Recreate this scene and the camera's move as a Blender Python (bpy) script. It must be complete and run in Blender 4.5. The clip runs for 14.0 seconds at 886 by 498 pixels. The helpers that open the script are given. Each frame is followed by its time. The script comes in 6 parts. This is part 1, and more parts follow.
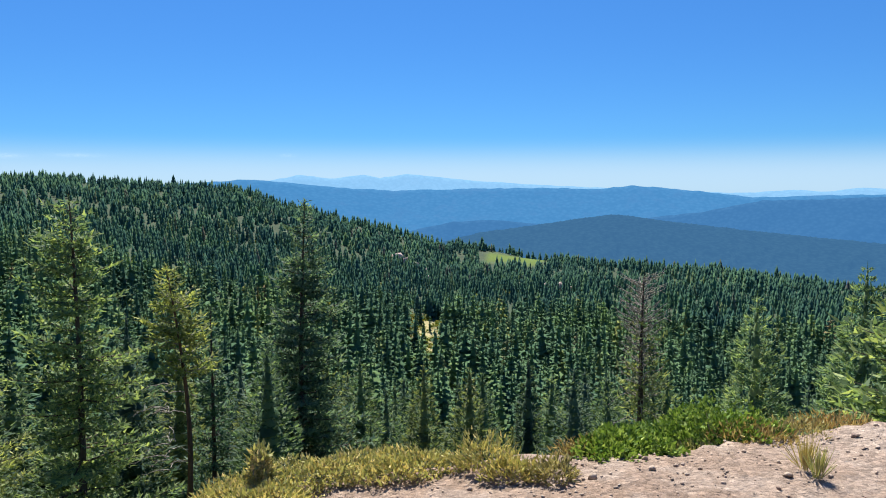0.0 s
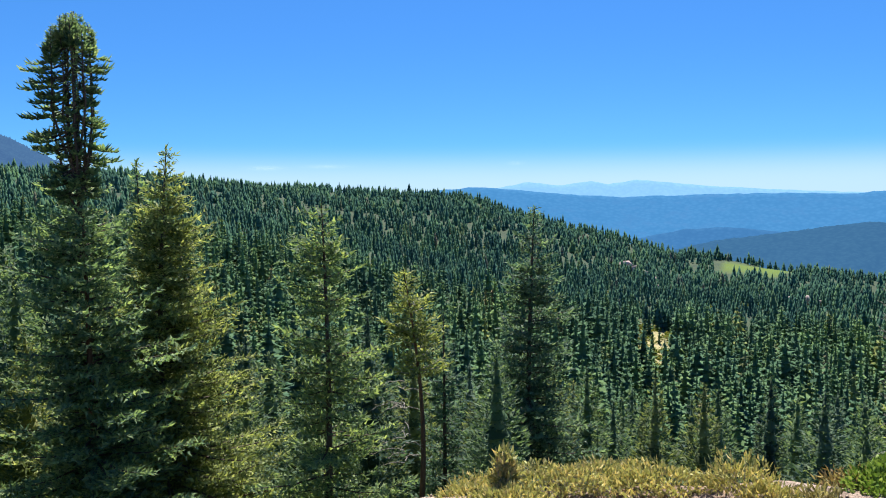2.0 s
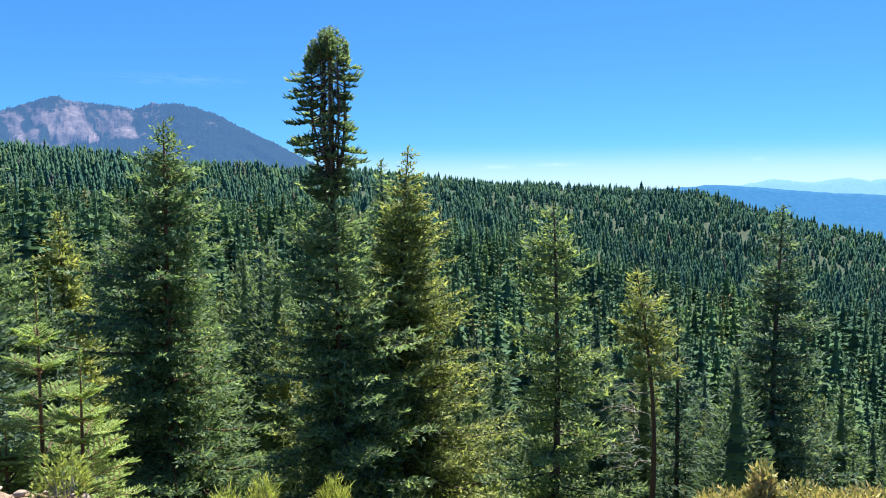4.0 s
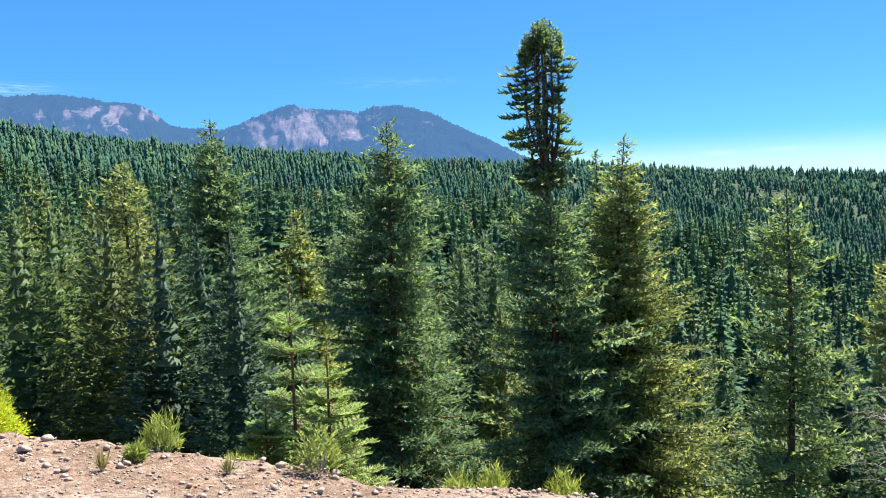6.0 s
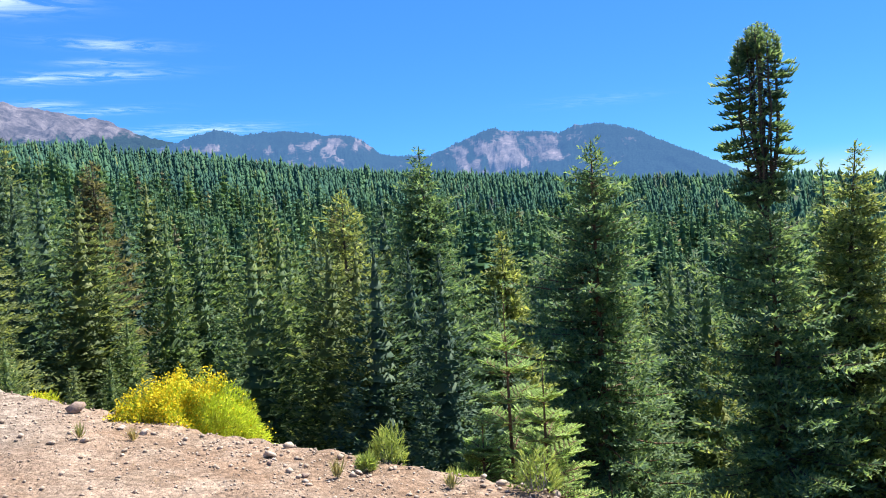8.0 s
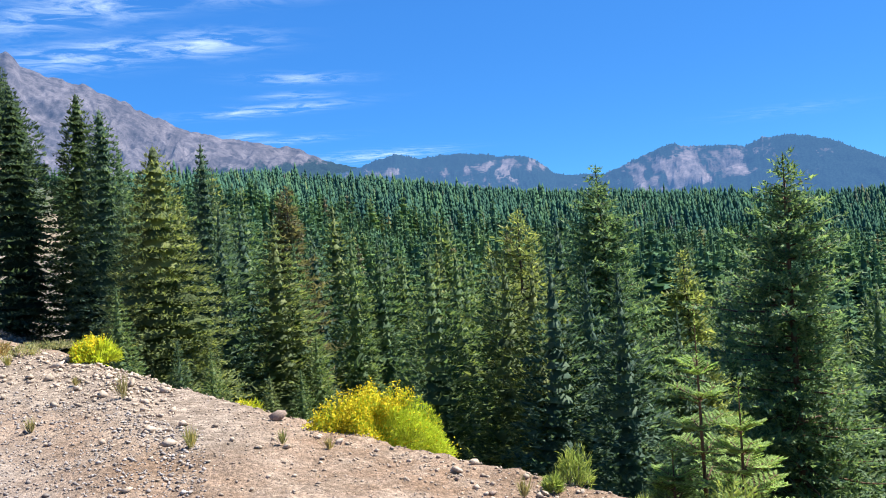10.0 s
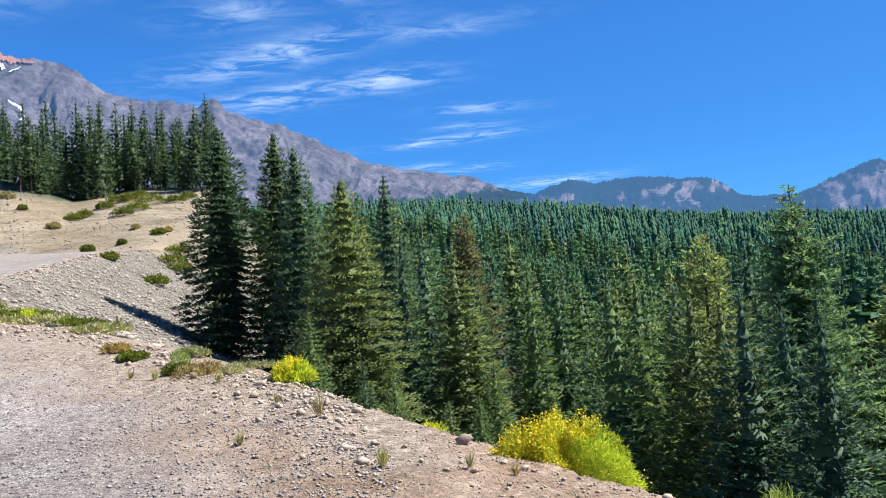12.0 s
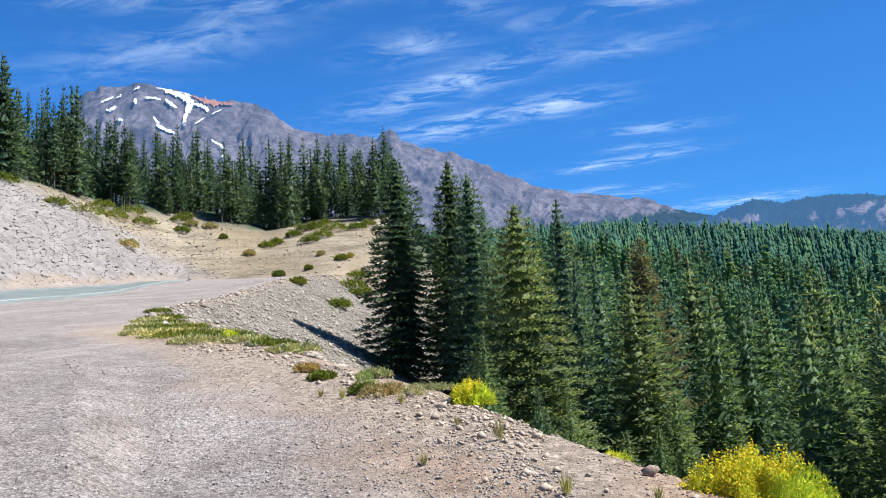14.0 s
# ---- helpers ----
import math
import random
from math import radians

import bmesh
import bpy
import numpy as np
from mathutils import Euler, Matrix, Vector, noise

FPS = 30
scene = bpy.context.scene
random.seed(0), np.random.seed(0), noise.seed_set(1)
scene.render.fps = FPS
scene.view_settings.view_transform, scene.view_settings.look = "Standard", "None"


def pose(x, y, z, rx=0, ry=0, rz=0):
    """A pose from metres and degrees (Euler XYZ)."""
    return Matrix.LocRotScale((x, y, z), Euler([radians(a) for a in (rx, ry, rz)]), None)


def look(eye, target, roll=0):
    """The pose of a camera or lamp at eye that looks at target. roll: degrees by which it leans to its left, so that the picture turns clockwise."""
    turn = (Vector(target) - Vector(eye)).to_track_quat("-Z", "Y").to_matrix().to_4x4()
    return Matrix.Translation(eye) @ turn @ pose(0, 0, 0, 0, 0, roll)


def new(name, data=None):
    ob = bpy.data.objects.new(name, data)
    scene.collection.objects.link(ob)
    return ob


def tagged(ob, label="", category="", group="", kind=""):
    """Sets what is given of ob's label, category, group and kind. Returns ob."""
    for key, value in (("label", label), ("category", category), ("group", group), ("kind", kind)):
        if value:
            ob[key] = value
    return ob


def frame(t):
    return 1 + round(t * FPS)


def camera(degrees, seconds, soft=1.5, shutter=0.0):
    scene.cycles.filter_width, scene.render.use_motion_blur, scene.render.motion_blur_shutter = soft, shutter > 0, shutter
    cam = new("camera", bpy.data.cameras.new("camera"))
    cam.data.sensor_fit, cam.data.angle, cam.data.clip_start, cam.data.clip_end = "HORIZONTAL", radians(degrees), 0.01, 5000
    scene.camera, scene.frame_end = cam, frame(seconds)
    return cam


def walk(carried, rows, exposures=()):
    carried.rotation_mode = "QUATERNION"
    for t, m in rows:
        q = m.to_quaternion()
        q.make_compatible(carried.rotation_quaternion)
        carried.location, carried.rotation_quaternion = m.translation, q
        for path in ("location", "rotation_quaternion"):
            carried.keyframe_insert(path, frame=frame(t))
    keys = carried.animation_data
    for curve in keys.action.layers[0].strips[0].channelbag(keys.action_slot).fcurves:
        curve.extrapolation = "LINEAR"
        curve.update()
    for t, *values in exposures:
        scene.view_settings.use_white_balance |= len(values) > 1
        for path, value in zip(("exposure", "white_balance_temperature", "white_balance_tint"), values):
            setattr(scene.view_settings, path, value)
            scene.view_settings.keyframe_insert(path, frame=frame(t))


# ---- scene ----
from mathutils import kdtree

# ---------------------------------------------------------------- camera
EYE, ARM = 1.6, 0.4
cam = camera(59.21, 14.0, 1.0)
# seconds, heading to the left, tilt up, lean to the right (degrees): a person turning on the spot with the arms out
TURN = [
    (0.0, 0.00, -4.60, 0.00),
    (0.5, 3.84, -4.34, 0.06),
    (1.0, 8.28, -4.35, 0.28),
    (1.5, 12.04, -4.23, 0.44),
    (2.0, 16.56, -4.03, 0.51),
    (2.5, 20.42, -3.83, 0.51),
    (3.0, 24.96, -3.68, 0.37),
    (5.5, 44.78, -4.47, 1.78),
    (6.0, 48.83, -4.17, 2.18),
    (6.5, 52.27, -3.69, 2.53),
    (7.0, 56.17, -3.15, 2.96),
    (7.5, 59.68, -2.67, 3.41),
    (8.0, 63.54, -1.92, 3.76),
    (10.5, 79.51, 1.05, 3.97),
    (11.0, 82.92, 1.79, 3.93),
    (11.5, 85.34, 2.34, 3.91),
    (12.0, 88.80, 3.19, 3.98),
    (12.5, 91.94, 3.76, 4.00),
    (13.0, 95.45, 4.58, 3.91),
    (13.5, 98.38, 5.38, 3.76),
    (14.0, 101.26, 5.80, 3.37),
]


def held(yaw, tilt, lean):
    a = radians(yaw)
    return pose(-ARM * math.sin(a), ARM * math.cos(a), EYE, 0, 0, yaw) @ pose(0, 0, 0, 90 + tilt) @ pose(0, 0, 0, 0, 0, -lean)


walk(cam, [(t, held(*row)) for t, *row in TURN], [(0, 1.0, 6350, 8), (3, 1.27, 6250, 8), (6.5, 1.53, 6250, 8), (8, 1.45, 6250, 6), (11, 1.2, 6080, 4), (14, 1.03, 5920, 3)])

# ---------------------------------------------------------------- light
SUN_AZ, SUN_EL = 9.0, 55.0


def polar(az, r, z=0.0):
    a = radians(az)
    return Vector((-r * math.sin(a), r * math.cos(a), z))


world = bpy.data.worlds.new("sky")
scene.world = world
world.use_nodes = True
wt = world.node_tree
wt.nodes.clear()


def wn(kind, **sets):
    n = wt.nodes.new(kind)
    for k, v in sets.items():
        n.inputs[k].default_value = v
    return n


sky = wt.nodes.new("ShaderNodeTexSky")
sky.sky_type = "NISHITA"
sky.sun_disc = False
sky.sun_elevation, sky.sun_rotation = radians(SUN_EL), radians(-SUN_AZ)
sky.altitude, sky.air_density, sky.dust_density, sky.ozone_density = 2200, 0.9, 0.15, 3.0
coord = wt.nodes.new("ShaderNodeTexCoord")
split = wt.nodes.new("ShaderNodeSeparateXYZ")
wt.links.new(coord.outputs["Generated"], split.inputs[0])


def wmath(op, a, b=None, clamp=False):
    n = wt.nodes.new("ShaderNodeMath")
    n.operation, n.use_clamp = op, clamp
    for i, v in enumerate((a, b)):
        if v is None:
            continue
        if isinstance(v, (int, float)):
            n.inputs[i].default_value = v
        else:
            wt.links.new(v, n.inputs[i])
    return n.outputs[0]


# thin cirrus: streaked noise on a plane high overhead, gathered in long wisps
zz = wmath("MAXIMUM", split.outputs[2], 0.03)
px, py = wmath("DIVIDE", split.outputs[0], zz), wmath("DIVIDE", split.outputs[1], zz)
plane = wt.nodes.new("ShaderNodeCombineXYZ")
wt.links.new(px, plane.inputs[0])
wt.links.new(py, plane.inputs[1])
turned = wt.nodes.new("ShaderNodeMapping")
turned.inputs["Rotation"].default_value = (0, 0, radians(-10))
turned.inputs["Scale"].default_value = (1.7, 0.9, 1.0)
wt.links.new(plane.outputs[0], turned.inputs["Vector"])
streak = wn("ShaderNodeTexNoise", Scale=4.2, Detail=12.0, Roughness=0.66, Distortion=0.7)
wt.links.new(turned.outputs[0], streak.inputs["Vector"])
wisps = wt.nodes.new("ShaderNodeMapRange")
wisps.inputs["From Min"].default_value, wisps.inputs["From Max"].default_value = 0.42, 0.76
wt.links.new(streak.outputs["Fac"], wisps.inputs["Value"])
heading = wmath("MULTIPLY", wmath("ARCTAN2", wmath("MULTIPLY", split.outputs[0], -1.0), split.outputs[1]), 57.2958)
height = wmath("MULTIPLY", wmath("ARCSINE", split.outputs[2]), 57.2958)
# each wisp: heading, elevation, half its length and breadth in degrees, slant, strength
WISPS = [
    (100.0, 17.6, 7.5, 1.1, -0.22, 0.80), (99.5, 14.7, 6.0, 0.8, -0.12, 0.85), (92.5, 15.6, 4.2, 0.75, -0.05, 0.90), (85.5, 13.2, 3.6, 0.35, 0.02, 0.60),
    (88.0, 11.1, 5.0, 0.32, -0.06, 0.75), (86.0, 12.0, 2.6, 0.25, 0.0, 0.45), (80.5, 7.5, 4.2, 0.35, -0.02, 0.85), (89.8, 9.3, 1.8, 0.25, 0.0, 0.6), (86.5, 8.9, 3.2, 0.25, -0.05, 0.45),
    (88.0, 18.9, 6.0, 0.7, -0.08, 0.40), (85.0, 21.9, 10.0, 0.6, -0.05, 0.55), (102.5, 20.4, 4.5, 1.1, -0.1, 0.45), (98.0, 22.8, 3.0, 0.8, 0.1, 0.35),
    (120.0, 20.4, 8.0, 1.6, -0.25, 0.42), (114.5, 23.6, 6.0, 1.2, -0.1, 0.45), (126.0, 23.2, 6.0, 0.9, 0.0, 0.45), (107.0, 24.3, 5.0, 0.7, 0.0, 0.4),
    (52.0, 8.0, 4.0, 0.35, 0.0, 0.12), (29.2, 1.95, 1.1, 0.14, 0.0, 0.55), (25.0, 2.05, 1.4, 0.12, 0.0, 0.5), (11.2, 2.2, 0.5, 0.12, 0.0, 0.35),
]
gathered = None
for w_az, w_el, w_len, w_wide, w_slant, w_much in WISPS:
    off = wmath("SUBTRACT", heading, w_az)
    rise_ = wmath("SUBTRACT", wmath("SUBTRACT", height, w_el), wmath("MULTIPLY", off, w_slant))
    far_ = wmath("ADD", wmath("POWER", wmath("ABSOLUTE", wmath("DIVIDE", off, w_len)), 2.0), wmath("POWER", wmath("ABSOLUTE", wmath("DIVIDE", rise_, w_wide)), 2.0))
    lobe = wmath("MULTIPLY", wmath("EXPONENT", wmath("MULTIPLY", far_, -1.0)), w_much)
    gathered = lobe if gathered is None else wmath("MAXIMUM", gathered, lobe)
cirrus = wmath("MULTIPLY", wmath("MULTIPLY", wisps.outputs[0], gathered), 0.85, True)
# pale band of haze low over the far lowlands
low = wt.nodes.new("ShaderNodeMapRange")
low.interpolation_type = "SMOOTHERSTEP"
low.inputs["From Min"].default_value, low.inputs["From Max"].default_value = 0.070, 0.005
wt.links.new(split.outputs[2], low.inputs["Value"])
tint = wt.nodes.new("ShaderNodeMix")
tint.data_type, tint.blend_type = "RGBA", "MULTIPLY"
tint.inputs["Factor"].default_value = 1.0
# the sky is deeper blue away from the sun, and duller low over the land
side = wt.nodes.new("ShaderNodeMapRange")
side.interpolation_type = "SMOOTHSTEP"
side.inputs["From Min"].default_value, side.inputs["From Max"].default_value = -0.5, 1.0
wt.links.new(split.outputs[1], side.inputs["Value"])
hue = wt.nodes.new("ShaderNodeMix")
hue.data_type = "RGBA"
hue.inputs["A"].default_value, hue.inputs["B"].default_value = (0.42, 0.92, 1.42, 1), (0.34, 0.70, 1.05, 1)
wt.links.new(side.outputs[0], hue.inputs["Factor"])
dull = wt.nodes.new("ShaderNodeMapRange")
dull.inputs["From Min"].default_value, dull.inputs["From Max"].default_value = 0.0, 0.3
dull.inputs["To Min"].default_value, dull.inputs["To Max"].default_value = 0.70, 1.0
wt.links.new(split.outputs[2], dull.inputs["Value"])
shade = wt.nodes.new("ShaderNodeVectorMath")
shade.operation = "SCALE"
wt.links.new(hue.outputs["Result"], shade.inputs[0])
wt.links.new(dull.outputs[0], shade.inputs["Scale"])
wt.links.new(shade.outputs[0], tint.inputs["B"])
wt.links.new(sky.outputs[0], tint.inputs["A"])
veil = wt.nodes.new("ShaderNodeMix")
veil.data_type = "RGBA"
veil.inputs["B"].default_value = (5.0, 6.2, 7.6, 1)
wt.links.new(wmath("MULTIPLY", low.outputs[0], 0.7), veil.inputs["Factor"])
wt.links.new(tint.outputs["Result"], veil.inputs["A"])
cloud = wt.nodes.new("ShaderNodeMix")
cloud.data_type = "RGBA"
cloud.inputs["B"].default_value = (8.6, 9.4, 10.2, 1)
wt.links.new(cirrus, cloud.inputs["Factor"])
wt.links.new(veil.outputs["Result"], cloud.inputs["A"])
back = wn("ShaderNodeBackground", Strength=0.066)
wt.links.new(cloud.outputs["Result"], back.inputs["Color"])
wout = wt.nodes.new("ShaderNodeOutputWorld")
wt.links.new(back.outputs[0], wout.inputs["Surface"])

sun_data = bpy.data.lights.new("sun", "SUN")
sun_data.energy, sun_data.angle, sun_data.color = 5.0, radians(0.53), (1.0, 0.955, 0.88)
sun = new("sun", sun_data)
sun.matrix_world = look(polar(SUN_AZ, 100 * math.cos(radians(SUN_EL)), 100 * math.sin(radians(SUN_EL))), (0, 0, 0))


# ---------------------------------------------------------------- materials
class Mat:
    """A small helper to wire node materials."""

    def __init__(self, name, rough=0.8, spec=0.3):
        self.m = bpy.data.materials.new(name)
        self.m.use_nodes = True
        self.t = self.m.node_tree
        self.b = self.t.nodes["Principled BSDF"]
        self.out = self.t.nodes["Material Output"]
        self.b.inputs["Roughness"].default_value = rough
        self.b.inputs["Specular IOR Level"].default_value = spec
        self.c = self.t.nodes.new("ShaderNodeTexCoord")

    def link(self, a, b):
        self.t.links.new(a, b)

    def noise(self, scale, detail=4, rough=0.6, stretch=None, distort=0.0):
        n = self.t.nodes.new("ShaderNodeTexNoise")
        n.inputs["Scale"].default_value, n.inputs["Detail"].default_value = scale, detail
        n.inputs["Roughness"].default_value, n.inputs["Distortion"].default_value = rough, distort
        v = self.c.outputs["Object"]
        if stretch:
            mp = self.t.nodes.new("ShaderNodeMapping")
            mp.inputs["Scale"].default_value = stretch
            self.link(v, mp.inputs["Vector"])
            v = mp.outputs[0]
        self.link(v, n.inputs["Vector"])
        return n.outputs["Fac"]

    def voronoi(self, scale, feature="F1", out="Distance", rand=1.0):
        n = self.t.nodes.new("ShaderNodeTexVoronoi")
        n.feature = feature
        n.inputs["Scale"].default_value, n.inputs["Randomness"].default_value = scale, rand
        self.link(self.c.outputs["Object"], n.inputs["Vector"])
        return n.outputs[out]

    def ramp(self, fac, *stops, mode="LINEAR"):
        n = self.t.nodes.new("ShaderNodeValToRGB")
        n.color_ramp.interpolation = mode
        while len(n.color_ramp.elements) < len(stops):
            n.color_ramp.elements.new(0.5)
        for e, (p, c) in zip(n.color_ramp.elements, stops):
            e.position = p
            e.color = (*c, 1) if isinstance(c, tuple) else (c, c, c, 1)
        self.link(fac, n.inputs[0])
        return n.outputs[0]

    def mix(self, fac, a, b, blend="MIX"):
        n = self.t.nodes.new("ShaderNodeMix")
        n.data_type, n.blend_type = "RGBA", blend
        for v, key in ((fac, "Factor"), (a, "A"), (b, "B")):
            if isinstance(v, (int, float)):
                n.inputs[key].default_value = v
            elif isinstance(v, tuple):
                n.inputs[key].default_value = (*v, 1)
            else:
                self.link(v, n.inputs[key])
        return n.outputs["Result"]

    def math(self, op, a, b=0.0, clamp=False):
        n = self.t.nodes.new("ShaderNodeMath")
        n.operation, n.use_clamp = op, clamp
        for i, v in enumerate((a, b)):
            if isinstance(v, (int, float)):
                n.inputs[i].default_value = v
            else:
                self.link(v, n.inputs[i])
        return n.outputs[0]

    def attr(self, name):
        n = self.t.nodes.new("ShaderNodeAttribute")
        n.attribute_name = name
        return n.outputs["Fac"]

    def island(self):
        return self.t.nodes.new("ShaderNodeNewGeometry").outputs["Random Per Island"]

    def rand(self):
        return self.t.nodes.new("ShaderNodeObjectInfo").outputs["Random"]

    def color(self, v):
        self.link(v, self.b.inputs["Base Color"])
        return self

    def bump(self, height, strength=0.5, dist=0.02):
        n = self.t.nodes.new("ShaderNodeBump")
        n.inputs["Strength"].default_value, n.inputs["Distance"].default_value = strength, dist
        self.link(height, n.inputs["Height"])
        self.link(n.outputs[0], self.b.inputs["Normal"])
        return self

    def thin(self, colour, amount):
        """Lets light through thin leaves."""
        tr = self.t.nodes.new("ShaderNodeBsdfTranslucent")
        self.link(colour, tr.inputs["Color"])
        ms = self.t.nodes.new("ShaderNodeMixShader")
        ms.inputs[0].default_value = amount
        self.link(self.b.outputs[0], ms.inputs[1])
        self.link(tr.outputs[0], ms.inputs[2])
        self.link(ms.outputs[0], self.out.inputs["Surface"])
        return self

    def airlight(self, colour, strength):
        """The air's haze over the far backdrop, put into the surface's emission."""
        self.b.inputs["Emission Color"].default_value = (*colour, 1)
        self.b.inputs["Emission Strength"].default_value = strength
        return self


def foliage(name, dark, mid, bright, thin=0.45, rough=0.6, gloss=0.1):
    m = Mat(name, rough, gloss)
    per = m.ramp(m.island(), (0.0, dark), (0.55, mid), (1.0, bright))
    tree = m.ramp(m.rand(), (0.0, (0.80, 0.86, 0.90)), (0.5, (1.0, 1.0, 1.0)), (1.0, (1.16, 1.10, 0.90)))
    blot = m.ramp(m.noise(0.9, 3), (0.3, 0.75), (0.7, 1.2))
    col = m.mix(1.0, m.mix(1.0, per, tree, "MULTIPLY"), blot, "MULTIPLY")
    m.color(col).thin(m.mix(1.0, col, (1.25, 1.25, 0.70), "MULTIPLY"), thin)
    return m.m


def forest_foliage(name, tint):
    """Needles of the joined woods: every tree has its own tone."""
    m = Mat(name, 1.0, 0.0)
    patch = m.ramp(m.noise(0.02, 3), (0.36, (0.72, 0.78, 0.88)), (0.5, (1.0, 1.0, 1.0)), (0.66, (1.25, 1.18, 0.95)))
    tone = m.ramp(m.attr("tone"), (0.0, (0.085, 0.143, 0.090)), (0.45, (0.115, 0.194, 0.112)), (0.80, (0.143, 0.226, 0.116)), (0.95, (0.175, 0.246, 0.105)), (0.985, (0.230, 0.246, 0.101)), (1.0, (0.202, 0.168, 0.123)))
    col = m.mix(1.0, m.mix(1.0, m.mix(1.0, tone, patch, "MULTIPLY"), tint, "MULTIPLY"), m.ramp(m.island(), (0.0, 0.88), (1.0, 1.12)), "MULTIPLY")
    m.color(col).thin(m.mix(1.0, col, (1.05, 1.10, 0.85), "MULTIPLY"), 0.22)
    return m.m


FIR = foliage("fir_needles", (0.092, 0.148, 0.094), (0.185, 0.262, 0.136), (0.360, 0.430, 0.200))
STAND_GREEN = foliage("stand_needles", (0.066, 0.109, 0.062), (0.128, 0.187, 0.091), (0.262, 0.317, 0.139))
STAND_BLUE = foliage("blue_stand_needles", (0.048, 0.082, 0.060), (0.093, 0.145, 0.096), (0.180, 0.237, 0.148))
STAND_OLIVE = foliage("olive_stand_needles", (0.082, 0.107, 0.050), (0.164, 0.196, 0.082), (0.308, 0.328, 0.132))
FIR_BLUE = foliage("blue_fir_needles", (0.060, 0.102, 0.075), (0.122, 0.188, 0.124), (0.245, 0.320, 0.198))
FIR_OLIVE = foliage("olive_fir_needles", (0.110, 0.142, 0.066), (0.225, 0.265, 0.110), (0.430, 0.450, 0.185))
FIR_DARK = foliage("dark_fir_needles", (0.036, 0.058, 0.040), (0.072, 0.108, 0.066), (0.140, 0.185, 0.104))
FIR_YOUNG = foliage("young_fir_needles", (0.150, 0.235, 0.070), (0.260, 0.370, 0.115), (0.400, 0.500, 0.190))
FIR_BROWN = foliage("dying_fir_needles", (0.102, 0.096, 0.06), (0.156, 0.15, 0.086), (0.24, 0.216, 0.126))
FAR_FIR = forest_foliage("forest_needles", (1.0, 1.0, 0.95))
# the far woods' blue haze is put into this needle tint
HAZED_FIR = forest_foliage("hazed_needles", (0.60, 0.72, 0.86))
BROADLEAF = foliage("yellowing_brush_leaves", (0.090, 0.120, 0.025), (0.165, 0.185, 0.035), (0.260, 0.235, 0.045), 0.3)


def bark_material(name, a, b):
    m = Mat(name, 0.9, 0.2)
    n = m.noise(9, 6, 0.7, (1, 1, 0.15))
    m.color(m.ramp(n, (0.3, a), (0.7, b))).bump(n, 0.8, 0.03)
    return m.m


BARK = bark_material("fir_bark", (0.045, 0.033, 0.026), (0.125, 0.095, 0.075))
BARK_RED = bark_material("red_fir_bark", (0.085, 0.045, 0.028), (0.190, 0.110, 0.070))
DEADWOOD = bark_material("bleached_dead_wood", (0.200, 0.170, 0.140), (0.400, 0.360, 0.310))


